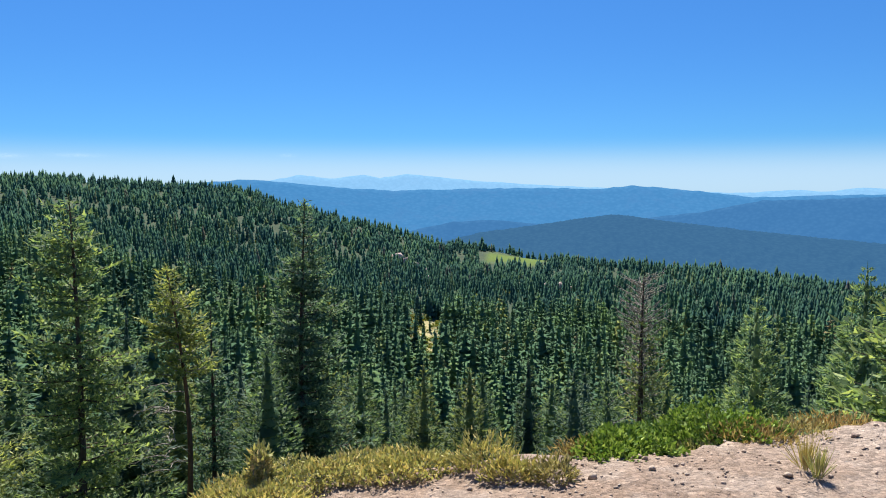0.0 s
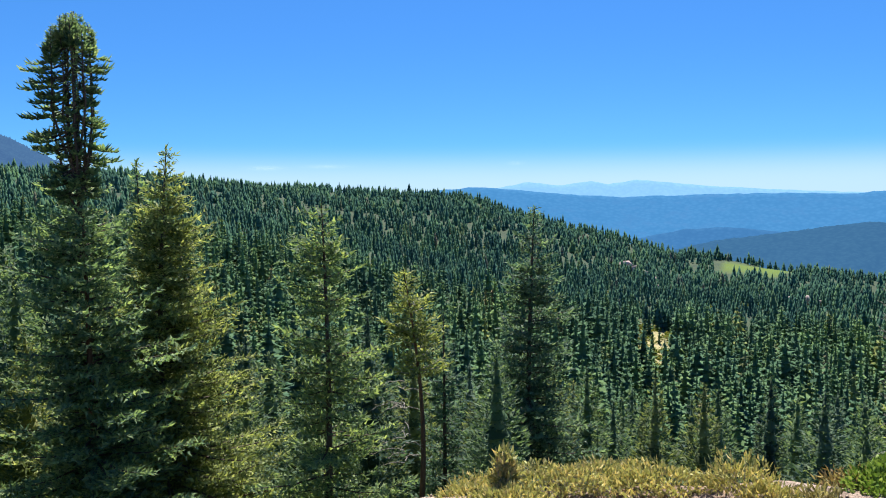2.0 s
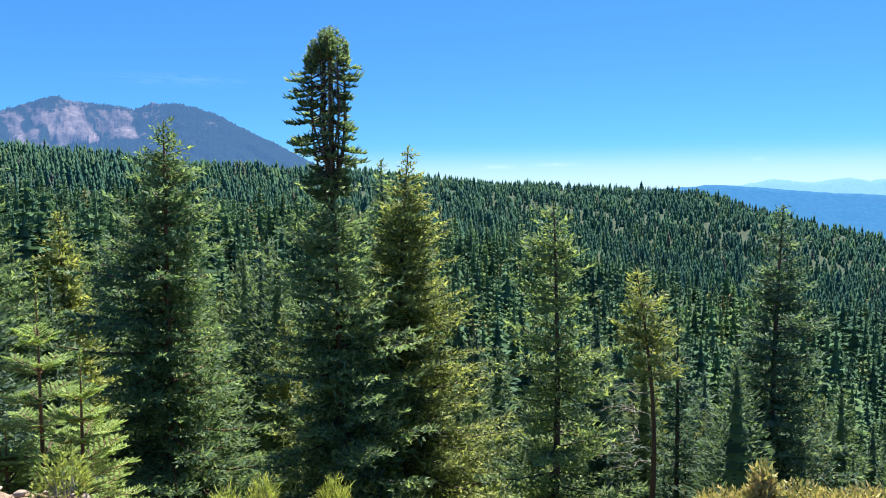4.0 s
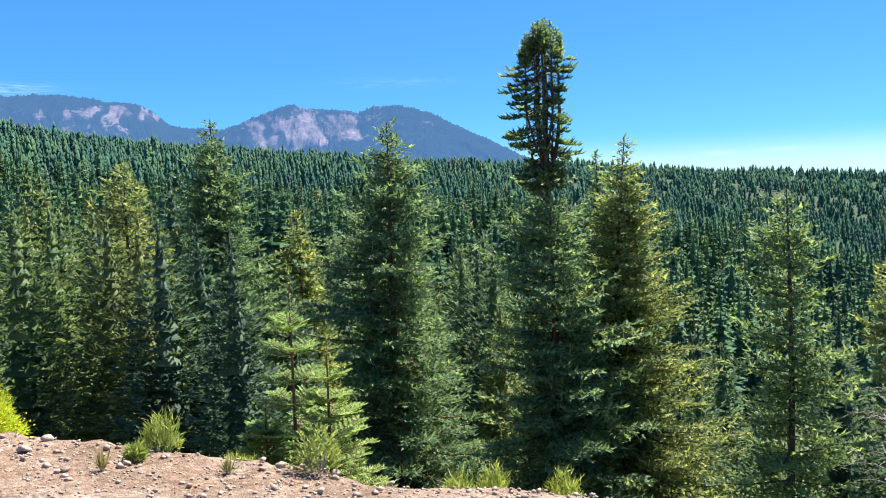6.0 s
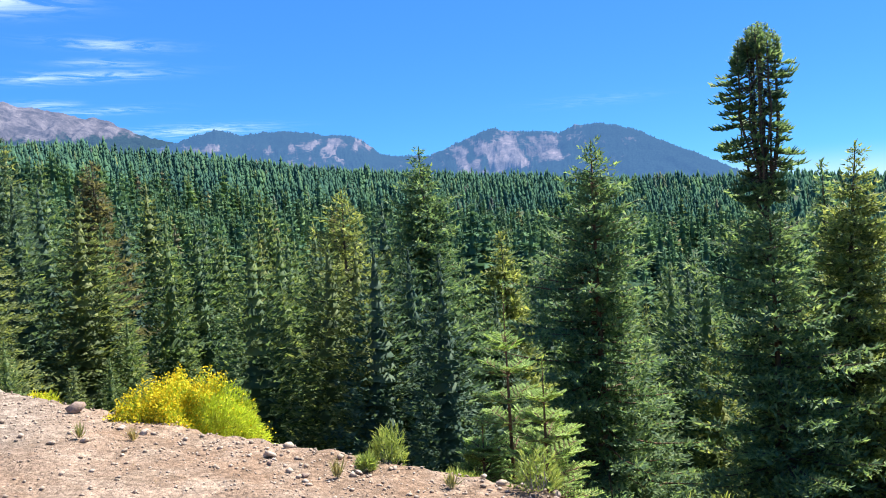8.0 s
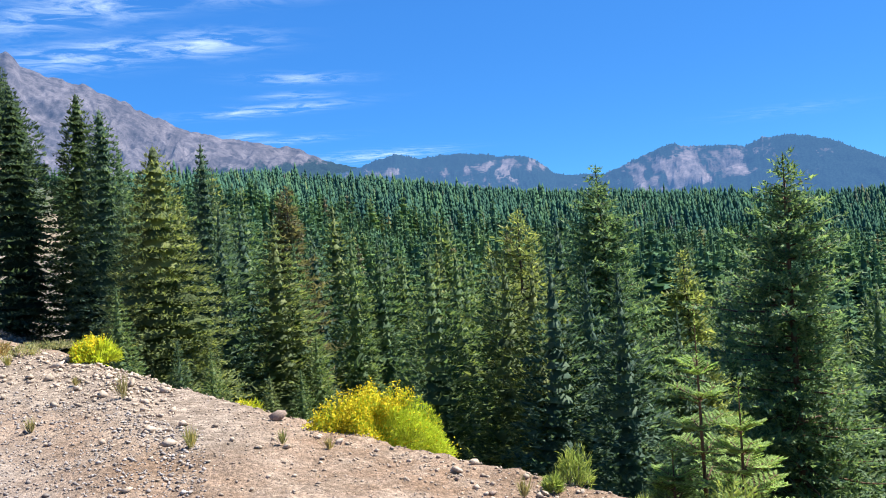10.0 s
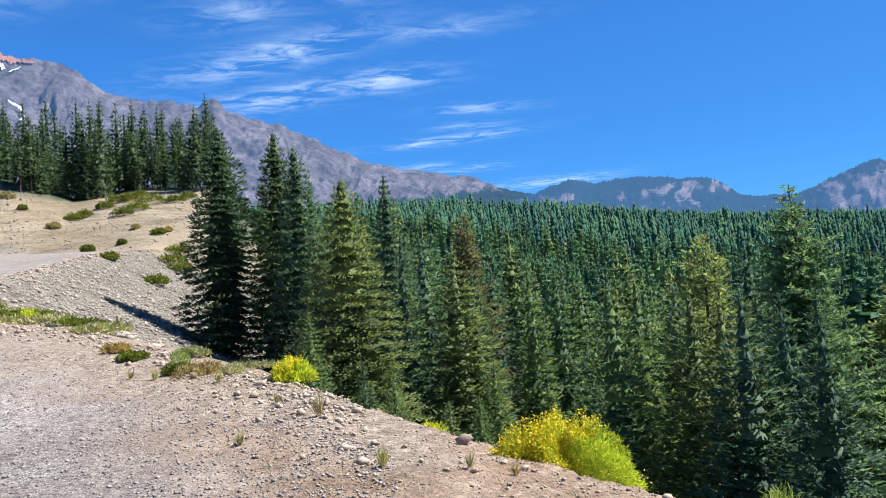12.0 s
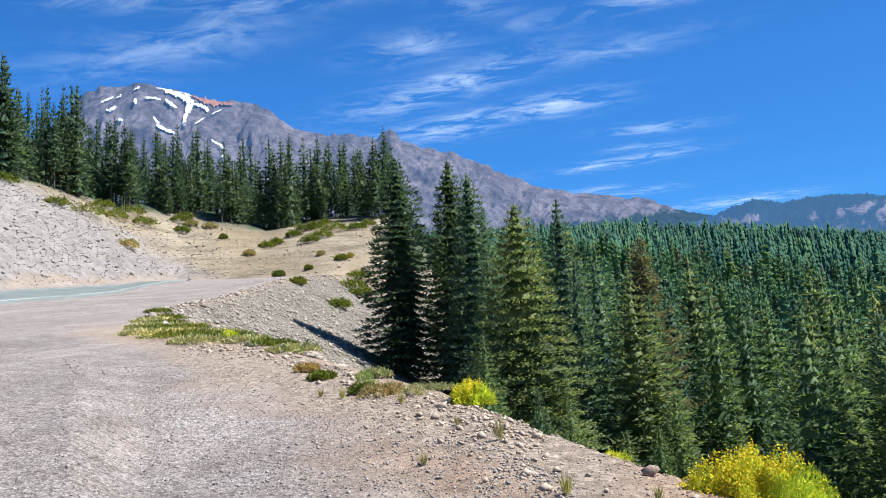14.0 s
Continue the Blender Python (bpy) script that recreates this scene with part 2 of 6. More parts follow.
def ground_material():
    m = Mat("mountain_ground", 0.95, 0.12)
    pebble = m.voronoi(26, out="Color")
    grit = m.noise(60, 5, 0.7)
    broad = m.noise(0.45, 5, 0.6)
    cell = m.ramp(pebble, (0.1, 0.72), (0.5, 1.0), (0.9, 1.25))
    tone = m.mix(1.0, m.ramp(m.voronoi(26), (0.0, 1.08), (0.6, 0.82)), cell, "MULTIPLY")
    base = m.mix(m.ramp(broad, (0.35, 0.0), (0.65, 1.0)), (0.345, 0.236, 0.166), (0.425, 0.324, 0.256))
    base = m.mix(m.ramp(grit, (0.3, 0.0), (0.7, 1.0)), m.mix(1.0, base, (0.76, 0.74, 0.73), "MULTIPLY"), base)
    base = m.mix(m.ramp(m.noise(2.4, 6, 0.65), (0.46, 0.0), (0.60, 0.55)), base, (0.455, 0.362, 0.293))
    base = m.mix(1.0, base, tone, "MULTIPLY")
    brown = m.mix(m.ramp(m.noise(1.1, 6, 0.7), (0.40, 0.0), (0.60, 1.0)), (0.72, 0.655, 0.59), (0.98, 0.93, 0.88))
    brown = m.mix(1.0, brown, m.ramp(m.noise(14, 6, 0.75), (0.36, 0.72), (0.5, 1.0), (0.64, 1.18)), "MULTIPLY")
    base = m.mix(m.attr("dirt"), base, m.mix(1.0, base, brown, "MULTIPLY"))
    gravel = m.mix(m.ramp(m.noise(1.3, 4), (0.35, 0.0), (0.65, 1.0)), (0.352, 0.284, 0.252), (0.450, 0.380, 0.346))
    gravel = m.mix(1.0, gravel, m.ramp(m.voronoi(38), (0.0, 1.2), (0.55, 0.55)), "MULTIPLY")
    gravel = m.mix(1.0, gravel, m.ramp(m.voronoi(24, out="Color"), (0.1, 0.55), (0.5, 1.0), (0.9, 1.35)), "MULTIPLY")
    gravel = m.mix(1.0, gravel, m.ramp(m.noise(7, 6, 0.75), (0.36, 0.84), (0.5, 1.0), (0.66, 1.12)), "MULTIPLY")
    # wheels have pressed paler lanes into the gravel
    gravel = m.mix(1.0, gravel, m.ramp(m.noise(0.30, 4, 0.6, (0.35, 1.5, 1.0), 0.6), (0.38, 0.86), (0.62, 1.12)), "MULTIPLY")
    base = m.mix(m.attr("gravel"), base, gravel)
    soil = m.mix(m.ramp(m.noise(5, 6, 0.7), (0.36, 0.0), (0.64, 1.0)), (0.190, 0.140, 0.106), (0.350, 0.272, 0.216))
    soil = m.mix(1.0, soil, m.ramp(m.voronoi(17, out="Color"), (0.1, 0.6), (0.5, 1.0), (0.9, 1.5)), "MULTIPLY")
    base = m.mix(m.ramp(m.math("MULTIPLY", m.attr("soil"), m.math("ADD", m.noise(0.8, 4), 0.4)), (0.2, 0.0), (0.6, 0.85)), base, soil)
    rock = m.mix(m.ramp(m.noise(0.25, 5), (0.35, 0.0), (0.65, 1.0)), (0.210, 0.172, 0.138), (0.310, 0.265, 0.222))
    rock = m.mix(1.0, rock, m.ramp(m.voronoi(3.4, out="Color"), (0.1, 0.55), (0.9, 1.35)), "MULTIPLY")
    rock = m.mix(1.0, rock, m.ramp(m.voronoi(7.0), (0.0, 1.15), (0.6, 0.6)), "MULTIPLY")
    base = m.mix(m.attr("talus"), base, rock)
    sand = m.mix(m.ramp(m.noise(0.09, 6), (0.35, 0.0), (0.65, 1.0)), (0.225, 0.168, 0.110), (0.310, 0.246, 0.178))
    sand = m.mix(1.0, sand, m.ramp(m.noise(2.2, 5), (0.3, 0.78), (0.7, 1.12)), "MULTIPLY")
    bands = m.noise(1.0, 6, 0.7, (0.10, 0.10, 0.9), 0.5)
    sand = m.mix(1.0, sand, m.ramp(bands, (0.36, 0.62), (0.5, 1.0), (0.66, 1.18)), "MULTIPLY")
    pale = m.mix(m.ramp(m.noise(0.5, 6), (0.35, 0.0), (0.65, 1.0)), (0.205, 0.172, 0.156), (0.275, 0.240, 0.222))
    pale = m.mix(1.0, pale, m.ramp(m.noise(1.6, 6, 0.75), (0.36, 0.5), (0.46, 1.0), (0.66, 1.15)), "MULTIPLY")
    base = m.mix(m.attr("sand"), base, m.mix(m.attr("scree"), sand, pale))
    floor = m.mix(m.ramp(m.noise(0.12, 5), (0.35, 0.0), (0.65, 1.0)), (0.034, 0.052, 0.034), (0.060, 0.076, 0.042))
    base = m.mix(m.attr("forest"), base, floor)
    grass = m.mix(m.noise(0.5, 4), (0.075, 0.120, 0.018), (0.118, 0.155, 0.030))
    base = m.mix(m.attr("meadow"), base, grass)
    dry = m.mix(m.noise(0.15, 4), (0.230, 0.210, 0.060), (0.420, 0.340, 0.200))
    base = m.mix(m.attr("clearing"), base, dry)
    m.color(base)
    h = m.math("ADD", m.math("ADD", m.math("MULTIPLY", m.voronoi(26), -0.5), m.math("MULTIPLY", grit, 0.6)), m.math("MULTIPLY", m.noise(6, 5, 0.7), 1.6))
    m.bump(h, 0.8, 0.04)
    return m.m


GROUND = ground_material()


# ---------------------------------------------------------------- terrain
PROFILES = []


def profile(az, *stations):
    """How the ground runs outwards from the viewpoint along one heading: pairs of distance and height."""
    PROFILES.append((az, stations))


profile(-75, (8, 0), (12, -2), (24, -8), (60, -22), (150, -45), (400, -80), (800, -100), (1400, -170))
profile(-45, (6.5, 0), (11, -3), (24, -10), (70, -28), (200, -58), (500, -82), (900, -112), (1500, -210))
profile(-28, (6.3, 0.05), (10, -2), (22, -8), (70, -30), (200, -58), (500, -78), (850, -101), (1500, -230))
profile(-15, (5.2, 0), (9, -2.5), (22, -9.5), (80, -33), (220, -60), (500, -74), (880, -89), (1500, -220))
profile(0, (5.0, -0.05), (9, -2.6), (24, -11), (90, -36), (240, -62), (560, -74), (1000, -76), (1600, -210))
profile(8, (5.0, -0.15), (9, -2.7), (24, -12), (95, -37), (260, -58), (600, -61), (1000, -37), (1600, -150))
profile(15, (5.0, -0.2), (9, -2.8), (25, -12), (95, -36), (280, -54), (600, -43), (1000, -6.5), (1600, -90))
profile(22, (5.2, -0.3), (9, -2.8), (25, -12), (95, -34), (260, -48), (560, -33), (1000, 1), (1600, -60))
profile(33, (5.4, -0.4), (9, -3.0), (25, -12), (90, -29), (230, -38), (480, -21), (900, 12), (1600, -20))
profile(43, (5.5, -0.4), (9.5, -3.0), (25, -11.5), (80, -25), (200, -33), (420, -15), (800, 22), (1600, 10))
profile(55, (5.6, -0.3), (9.5, -2.8), (25, -11), (70, -19), (170, -25), (370, -8), (720, 30), (1600, 30))
profile(70, (6.5, -0.2), (11, -2.8), (27, -10), (70, -16), (160, -22), (350, -5), (700, 46), (1600, 50))
profile(80, (7.4, -0.1), (12, -2.8), (27, -9), (70, -14), (150, -18), (350, 3), (700, 64), (1600, 90))
profile(88, (8.6, 0.1), (13, -2.4), (27, -7.5), (65, -11), (140, -14), (320, 5), (640, 68), (1600, 120))
profile(95, (10.4, 0.25), (15, -2.0), (28, -5.5), (60, -8), (130, -10), (300, 6), (600, 66), (1600, 130))
profile(101, (12.8, 0.5), (17, -1.2), (28, -3.5), (50, -4), (125, -4), (280, 9), (600, 59), (1600, 130))
profile(105, (14.2, 0.66), (18.5, -0.8), (28, -2.2), (48, -0.4), (104, 8.6), (150, 24), (300, 32), (1200, 100))
profile(110, (17.1, 0.96), (22, -0.4), (30, -0.8), (52, 1.2), (107, 9.3), (155, 25.2), (300, 36), (1200, 100))
profile(114, (21.6, 1.35), (26, 0.3), (34, 0.5), (58, 3.0), (113, 10.0), (150, 22.6), (300, 37), (1200, 100))
profile(117, (22.9, 1.5), (27, 1.0), (36, 1.4), (66, 4.8), (116, 10.0), (148, 25), (300, 40), (1200, 100))
profile(120, (24.4, 1.65), (29, 1.9), (38, 2.7), (80, 6.5), (118, 10.4), (148, 26.5), (300, 42), (1200, 100))
profile(124, (25, 1.70), (32, 2.3), (44, 3.3), (78, 6.4), (98, 8.9), (140, 25.3), (290, 44), (1200, 100))
profile(131, (25, 1.68), (32, 2.3), (44, 3.3), (62, 5.0), (78, 7.1), (120, 25.9), (260, 48), (1200, 120))
profile(150, (20, 1.1), (26, 1.6), (34, 2.2), (42, 2.8), (52, 3.8), (88, 20), (230, 62), (1200, 230))
profile(180, (13, 0), (16, 0.1), (19, 0.2), (24, 0.3), (28, 0.6), (52, 11), (170, 45), (1200, 220))
profile(230, (10, 0), (13, 0), (17, -0.1), (23, -0.2), (28, 0.2), (55, 10), (170, 40), (1200, 160))
profile(285, (8, 0), (12, -2), (24, -8), (60, -22), (150, -45), (400, -80), (800, -100), (1400, -170))

RINGS = np.concatenate([np.concatenate([[0.002], np.linspace(0.25, 2.5, 10)]), np.geomspace(2.6, 30, 118), np.geomspace(30.5, 160, 150), np.geomspace(163, 4900, 62)])
SPOKES = np.concatenate([np.arange(-74.5, -36, 2.0), np.arange(-36, 136, 0.5), np.arange(136, 285, 2.5)])


def smooth_height(az, r):
    """The ground's height without its small relief; arrays of heading and distance."""
    az, r = np.asarray(az, float), np.asarray(r, float)
    az = (az + 75) % 360 - 75
    keys = np.array([p[0] for p in PROFILES])
    grid = []
    for _, stations in PROFILES:
        rr = np.array([0.0] + [s[0] for s in stations] + [5200.0])
        zs = np.array([0.0] + [s[1] for s in stations] + [min(-260.0, stations[-1][1] - 120)])
        if stations[0][0] > 9:  # the gravel is level at first and only then climbs
            rr, zs = np.insert(rr, 1, 6.0), np.insert(zs, 1, 0.02)
        else:
            rr, zs = np.insert(rr, 1, 3.0), np.insert(zs, 1, 0.0)
        grid.append((np.log(rr + 1.0), zs))
    i = np.clip(np.searchsorted(keys, az, side="right") - 1, 0, len(keys) - 2)
    f = (az - keys[i]) / (keys[i + 1] - keys[i])
    lr = np.log(r + 1.0)
    out = np.zeros(np.broadcast(az, r).shape)
    i, f, lr = np.broadcast_to(i, out.shape), np.broadcast_to(f, out.shape), np.broadcast_to(lr, out.shape)
    for k in range(len(keys) - 1):
        w = i == k
        if w.any():
            # the stations themselves glide from one heading to the next
            (ra, za), (rb, zb) = grid[k], grid[k + 1]
            fs = np.unique(np.round(f[w], 4))
            res = np.zeros(w.sum())
            fw, lw = f[w], lr[w]
            if len(fs) > 400:
                q = np.linspace(0, 1, 33)
                tabs = np.array([np.interp(LOGR, ra * (1 - s) + rb * s, za * (1 - s) + zb * s) for s in q])
                u = fw * 32
                iu = np.clip(u.astype(int), 0, 31)
                du = u - iu
                v = np.clip((lw - LOGR[0]) / (LOGR[1] - LOGR[0]), 0, len(LOGR) - 1.001)
                iv = v.astype(int)
                dv = v - iv
                res = ((tabs[iu, iv] * (1 - dv) + tabs[iu, iv + 1] * dv) * (1 - du) + (tabs[iu + 1, iv] * (1 - dv) + tabs[iu + 1, iv + 1] * dv) * du)
            else:
                for s in fs:
                    g = np.round(fw, 4) == s
                    res[g] = np.interp(lw[g], ra * (1 - s) + rb * s, za * (1 - s) + zb * s)
            out[w] = res
    return out


LOGR = np.linspace(0, np.log(5201.0), 1400)


def value_noise(x, y, seed=0):
    """Smooth noise from -1 to 1 on arrays."""
    xi, yi = np.floor(x).astype(np.int64), np.floor(y).astype(np.int64)
    fx, fy = x - xi, y - yi
    fx, fy = fx * fx * (3 - 2 * fx), fy * fy * (3 - 2 * fy)

    def h(a, b):
        n = (a * 374761393 + b * 668265263 + seed * 974634533) & 0x7FFFFFFF
        n = ((n ^ (n >> 13)) * 1274126177) & 0x7FFFFFFF
        return ((n ^ (n >> 16)) & 0xFFFF) / 32767.5 - 1

    return (h(xi, yi) * (1 - fx) + h(xi + 1, yi) * fx) * (1 - fy) + (h(xi, yi + 1) * (1 - fx) + h(xi + 1, yi + 1) * fx) * fy


def fractal(x, y, octaves=4, seed=0, gain=0.5):
    total, amp = 0, 1.0
    for k in range(octaves):
        total = total + amp * value_noise(x * 2**k + 17 * k, y * 2**k - 9 * k, seed + k)
        amp *= gain
    return total


# the edge of the level ground beyond the turnout: along the near rim, round the head of a gully and back along the road's fill
GULLY = [(90, 9.0), (97, 11.1), (101, 12.8), (105, 14.2), (110, 17.1), (114, 21.6), (117.5, 25.5), (120, 29), (121.8, 34), (121.9, 40), (120.8, 48), (113.4, 92), (110.6, 106), (107, 117), (103, 126), (97, 150), (90, 190)]
LOT = ([0, 6, 10.4, 14.2, 17.1, 21.6, 25, 32, 44, 62, 80, 98, 118, 150], [0, 0.02, 0.25, 0.66, 0.96, 1.35, 1.7, 2.3, 3.3, 4.95, 6.8, 8.9, 10.6, 13.0])
ROAD_FOOT = ([90, 103, 105, 110, 114, 117, 120, 124, 131, 150, 180], [135, 108, 104, 107, 113, 116, 118, 98, 78, 52, 28])


def gully(x, y):
    """Signed distance from the gully's edge (positive out over the slope) and the edge's height nearest to each place."""
    pts = np.array([tuple(polar(a, r))[:2] for a, r in GULLY])
    ring = np.concatenate([pts, [tuple(polar(a, r))[:2] for a, r in ((90, 6000), (140, 6000), (190, 6000), (240, 6000), (280, 10), (80, 0.5))]])
    x, y = np.asarray(x, float), np.asarray(y, float)
    best, edge = np.full(x.shape, 1e9), np.zeros(x.shape)
    for (x0, y0), (x1, y1) in zip(pts[:-1], pts[1:]):
        dx, dy = x1 - x0, y1 - y0
        t = np.clip(((x - x0) * dx + (y - y0) * dy) / (dx * dx + dy * dy), 0, 1)
        qx, qy = x0 + t * dx, y0 + t * dy
        d = np.hypot(x - qx, y - qy)
        w = d < best
        best = np.where(w, d, best)
        edge = np.where(w, np.interp(np.hypot(qx, qy), *LOT), edge)
    inside = np.zeros(x.shape, bool)
    for (x0, y0), (x1, y1) in zip(ring, np.roll(ring, -1, 0)):
        if y0 != y1:
            inside ^= ((y0 > y) != (y1 > y)) & (x < (x1 - x0) * (y - y0) / (y1 - y0) + x0)
    return np.where(inside, -best, best), edge


def plain_height(az, r):
    """The ground before its relief: the headings' profiles, and the gully with its two rock slopes."""
    az, r = np.broadcast_arrays(np.asarray(az, float), np.asarray(r, float))
    z = smooth_height(az, r)
    w = (az > 97) & (az < 126) & (r < 200)
    if w.any():
        a, q = np.radians(az[w]), r[w]
        d, edge = gully(-q * np.sin(a), q * np.cos(a))
        slope = 0.5 + 0.05 * np.clip((q - 30) / 30, 0, 1)
        out = np.maximum(edge - slope * (np.sqrt(np.maximum(d, 0) ** 2 + 0.36) - 0.6), -6.5)
        lot = np.where(q < np.interp(az[w], *ROAD_FOOT), np.interp(q, *LOT), z[w])
        part = np.clip((az[w] - 97) / 5, 0, 1) * np.clip((126 - az[w]) / 4, 0, 1)
        z = z.copy()
        z[w] = z[w] * (1 - part) + np.where(d > 0, out, lot) * part
    return z


def height_polar(az, r):
    a = np.radians(az)
    x, y = -r * np.sin(a), r * np.cos(a)
    z = plain_height(az, r)
    far = np.clip((r - 60) / 240, 0, 1)
    far = far * (1 - np.clip((np.asarray(az) - 100) / 4, 0, 1) * np.clip((260 - r) / 60, 0, 1))
    z = z + far * (fractal(x / 130, y / 130, 3, 5) * 4.5)
    mid = np.clip((r - 14) / 30, 0, 1) * (1 - far) * (1 - 0.85 * np.clip((np.asarray(az) - 100) / 4, 0, 1))
    z = z + mid * fractal(x / 7, y / 7, 3, 8) * 0.3
    cut = np.clip((np.asarray(az) - 103) / 4, 0, 1) * np.clip((r - 86) / 20, 0, 1) * np.clip((190 - r) / 40, 0, 1) * np.clip((r - np.interp(az, [103, 119, 124, 131, 160], [110, 120, 100, 82, 45])) / 12, 0, 1)
    z = z + cut * (fractal(x / 11, y / 11, 4, 17) * 0.32)
    close = np.clip((r - 2) / 3, 0.2, 1) * np.clip(1 - (r - 30) / 60, 0, 1)
    lane = np.clip((np.asarray(az) - 100) / 12, 0, 1)
    z = z + close * (1 - 0.6 * lane) * (fractal(x / 1.5, y / 1.5, 3, 11) * 0.045 + fractal(x / 0.35, y / 0.35, 3, 13) * 0.018)
    return z


def ground_z(x, y):
    x, y = np.asarray(x, float), np.asarray(y, float)
    return height_polar(np.degrees(np.arctan2(-x, y)), np.hypot(x, y))


def gz(az, r):
    return float(height_polar(np.array([float(az)]), np.array([float(r)]))[0])


def raw_mesh(name, verts, faces, material=None, smooth=False):
    """A mesh from arrays: vertices (n, 3), faces (m, 3 or 4)."""
    verts, faces = np.asarray(verts, np.float32), np.asarray(faces, np.int32)
    me = bpy.data.meshes.new(name)
    n, k = faces.shape
    me.vertices.add(len(verts))
    me.vertices.foreach_set("co", verts.ravel())
    me.loops.add(n * k)
    me.loops.foreach_set("vertex_index", faces.ravel())
    me.polygons.add(n)
    me.polygons.foreach_set("loop_start", np.arange(0, n * k, k, dtype=np.int32))
    me.polygons.foreach_set("loop_total", np.full(n, k, np.int32))
    if smooth:
        me.polygons.foreach_set("use_smooth", np.ones(n, bool))
    me.update(calc_edges=True)
    if material:
        me.materials.append(material)
    return me


def set_attr(me, name, values):
    at = me.attributes.new(name, "FLOAT", "POINT")
    at.data.foreach_set("value", np.asarray(values, np.float32).ravel())


def grid_faces(n, m, wrap=False):
    i, j = np.meshgrid(np.arange(n if wrap else n - 1), np.arange(m - 1), indexing="ij")
    a, b = i * m + j, ((i + 1) % n) * m + j
    return np.stack([a, b, b + 1, a + 1], -1).reshape(-1, 4)


def ramp01(v, a, b):
    t = np.clip((v - a) / (b - a), 0, 1)
    return t * t * (3 - 2 * t)


RIM = (np.array([p[0] for p in PROFILES], float), np.array([p[1][0][0] for p in PROFILES], float))


HILL_EDGE = ([103, 107, 110, 114, 120, 124, 131, 140], [142, 148, 150, 142, 142, 136, 119, 106])


def build_ground():
    A, R = np.meshgrid(SPOKES, RINGS, indexing="ij")
    Z = height_polar(A.ravel(), R.ravel()).reshape(A.shape)
    a = np.radians(A)
    verts = np.stack([-R * np.sin(a), R * np.cos(a), Z], -1).reshape(-1, 3)
    faces = grid_faces(len(SPOKES), len(RINGS), wrap=True)[:, ::-1]
    me = raw_mesh("ground", verts, faces, GROUND, smooth=True)
    rim = np.interp(A, *RIM)
    wob = fractal(verts[:, 0] / 3, verts[:, 1] / 3, 3, 21).reshape(A.shape)
    hill = ramp01(A, 99, 104) * (1 - ramp01(A, 180, 230))
    forest = ramp01(R / rim + 0.25 * wob, 1.5, 2.2) * (1 - hill)
    forest = np.maximum(forest, hill * ramp01(R + 2.5 * wob - np.interp(A, *HILL_EDGE), -3, 3))
    over, _ = gully(verts[:, 0], verts[:, 1])
    over = over.reshape(A.shape)
    foot = np.interp(A, *ROAD_FOOT)
    talus = ramp01(A, 100, 103) * (1 - ramp01(A, 123, 125)) * ramp01(over + 0.5 * wob, 0.2, 1.2)
    forest = forest * (1 - talus)
    scree = ramp01(A - 0.27 * (R - foot) + 1.0 * wob, 116.5, 119.5) * ramp01(R + 1.5 * wob - foot, -1, 2)
    sand = hill * ramp01(R + 1.5 * wob - foot, -1, 2) * (1 - forest)
    gravel = ramp01(A + (4 + 40 * np.exp(-R / 3)) * wob, 96, 112) * (1 - ramp01(over + 1.2 * wob, -3.6, -1.0)) * (1 - ramp01(R - foot, -1, 2))
    gravel = np.maximum(gravel, ramp01(R + wob, 30, 38) * ramp01(A, 104, 108) * (1 - ramp01(over, -0.8, 0.2)) * (1 - ramp01(R - foot, -1, 2)))
    clearing = np.exp(-(((A - 1.4) / 1.3) ** 2 + ((R - 330) / 70) ** 2) ** 2)
    meadow = ramp01(A + 0.4 * wob, -8.0, -7.0) * (1 - ramp01(A + 0.4 * wob, -3.6, -2.6)) * ramp01(R + 25 * wob, 810, 850) * (1 - ramp01(R, 930, 950))
    soil = ramp01(A, 84, 96) * (1 - ramp01(A, 119, 122)) * ramp01((R - rim) / rim + 0.05 * wob, -0.40, -0.20) * (1 - ramp01(R - rim + 0.5 * wob, -0.4, 0.6)) * (R < 32)
    dirt = ramp01(A + 7 * wob, 34, 62) * (1 - ramp01(A + 3 * wob, 103, 115)) * (R < 34)
    for key, v in (("forest", forest), ("talus", talus), ("sand", sand), ("scree", scree), ("gravel", gravel), ("meadow", meadow), ("soil", soil), ("dirt", dirt), ("clearing", clearing)):
        set_attr(me, key, v)
    tagged(new("ground", me), "pale gravel turnout, talus and forest floor falling into a valley", "ground", kind="structure")


build_ground()


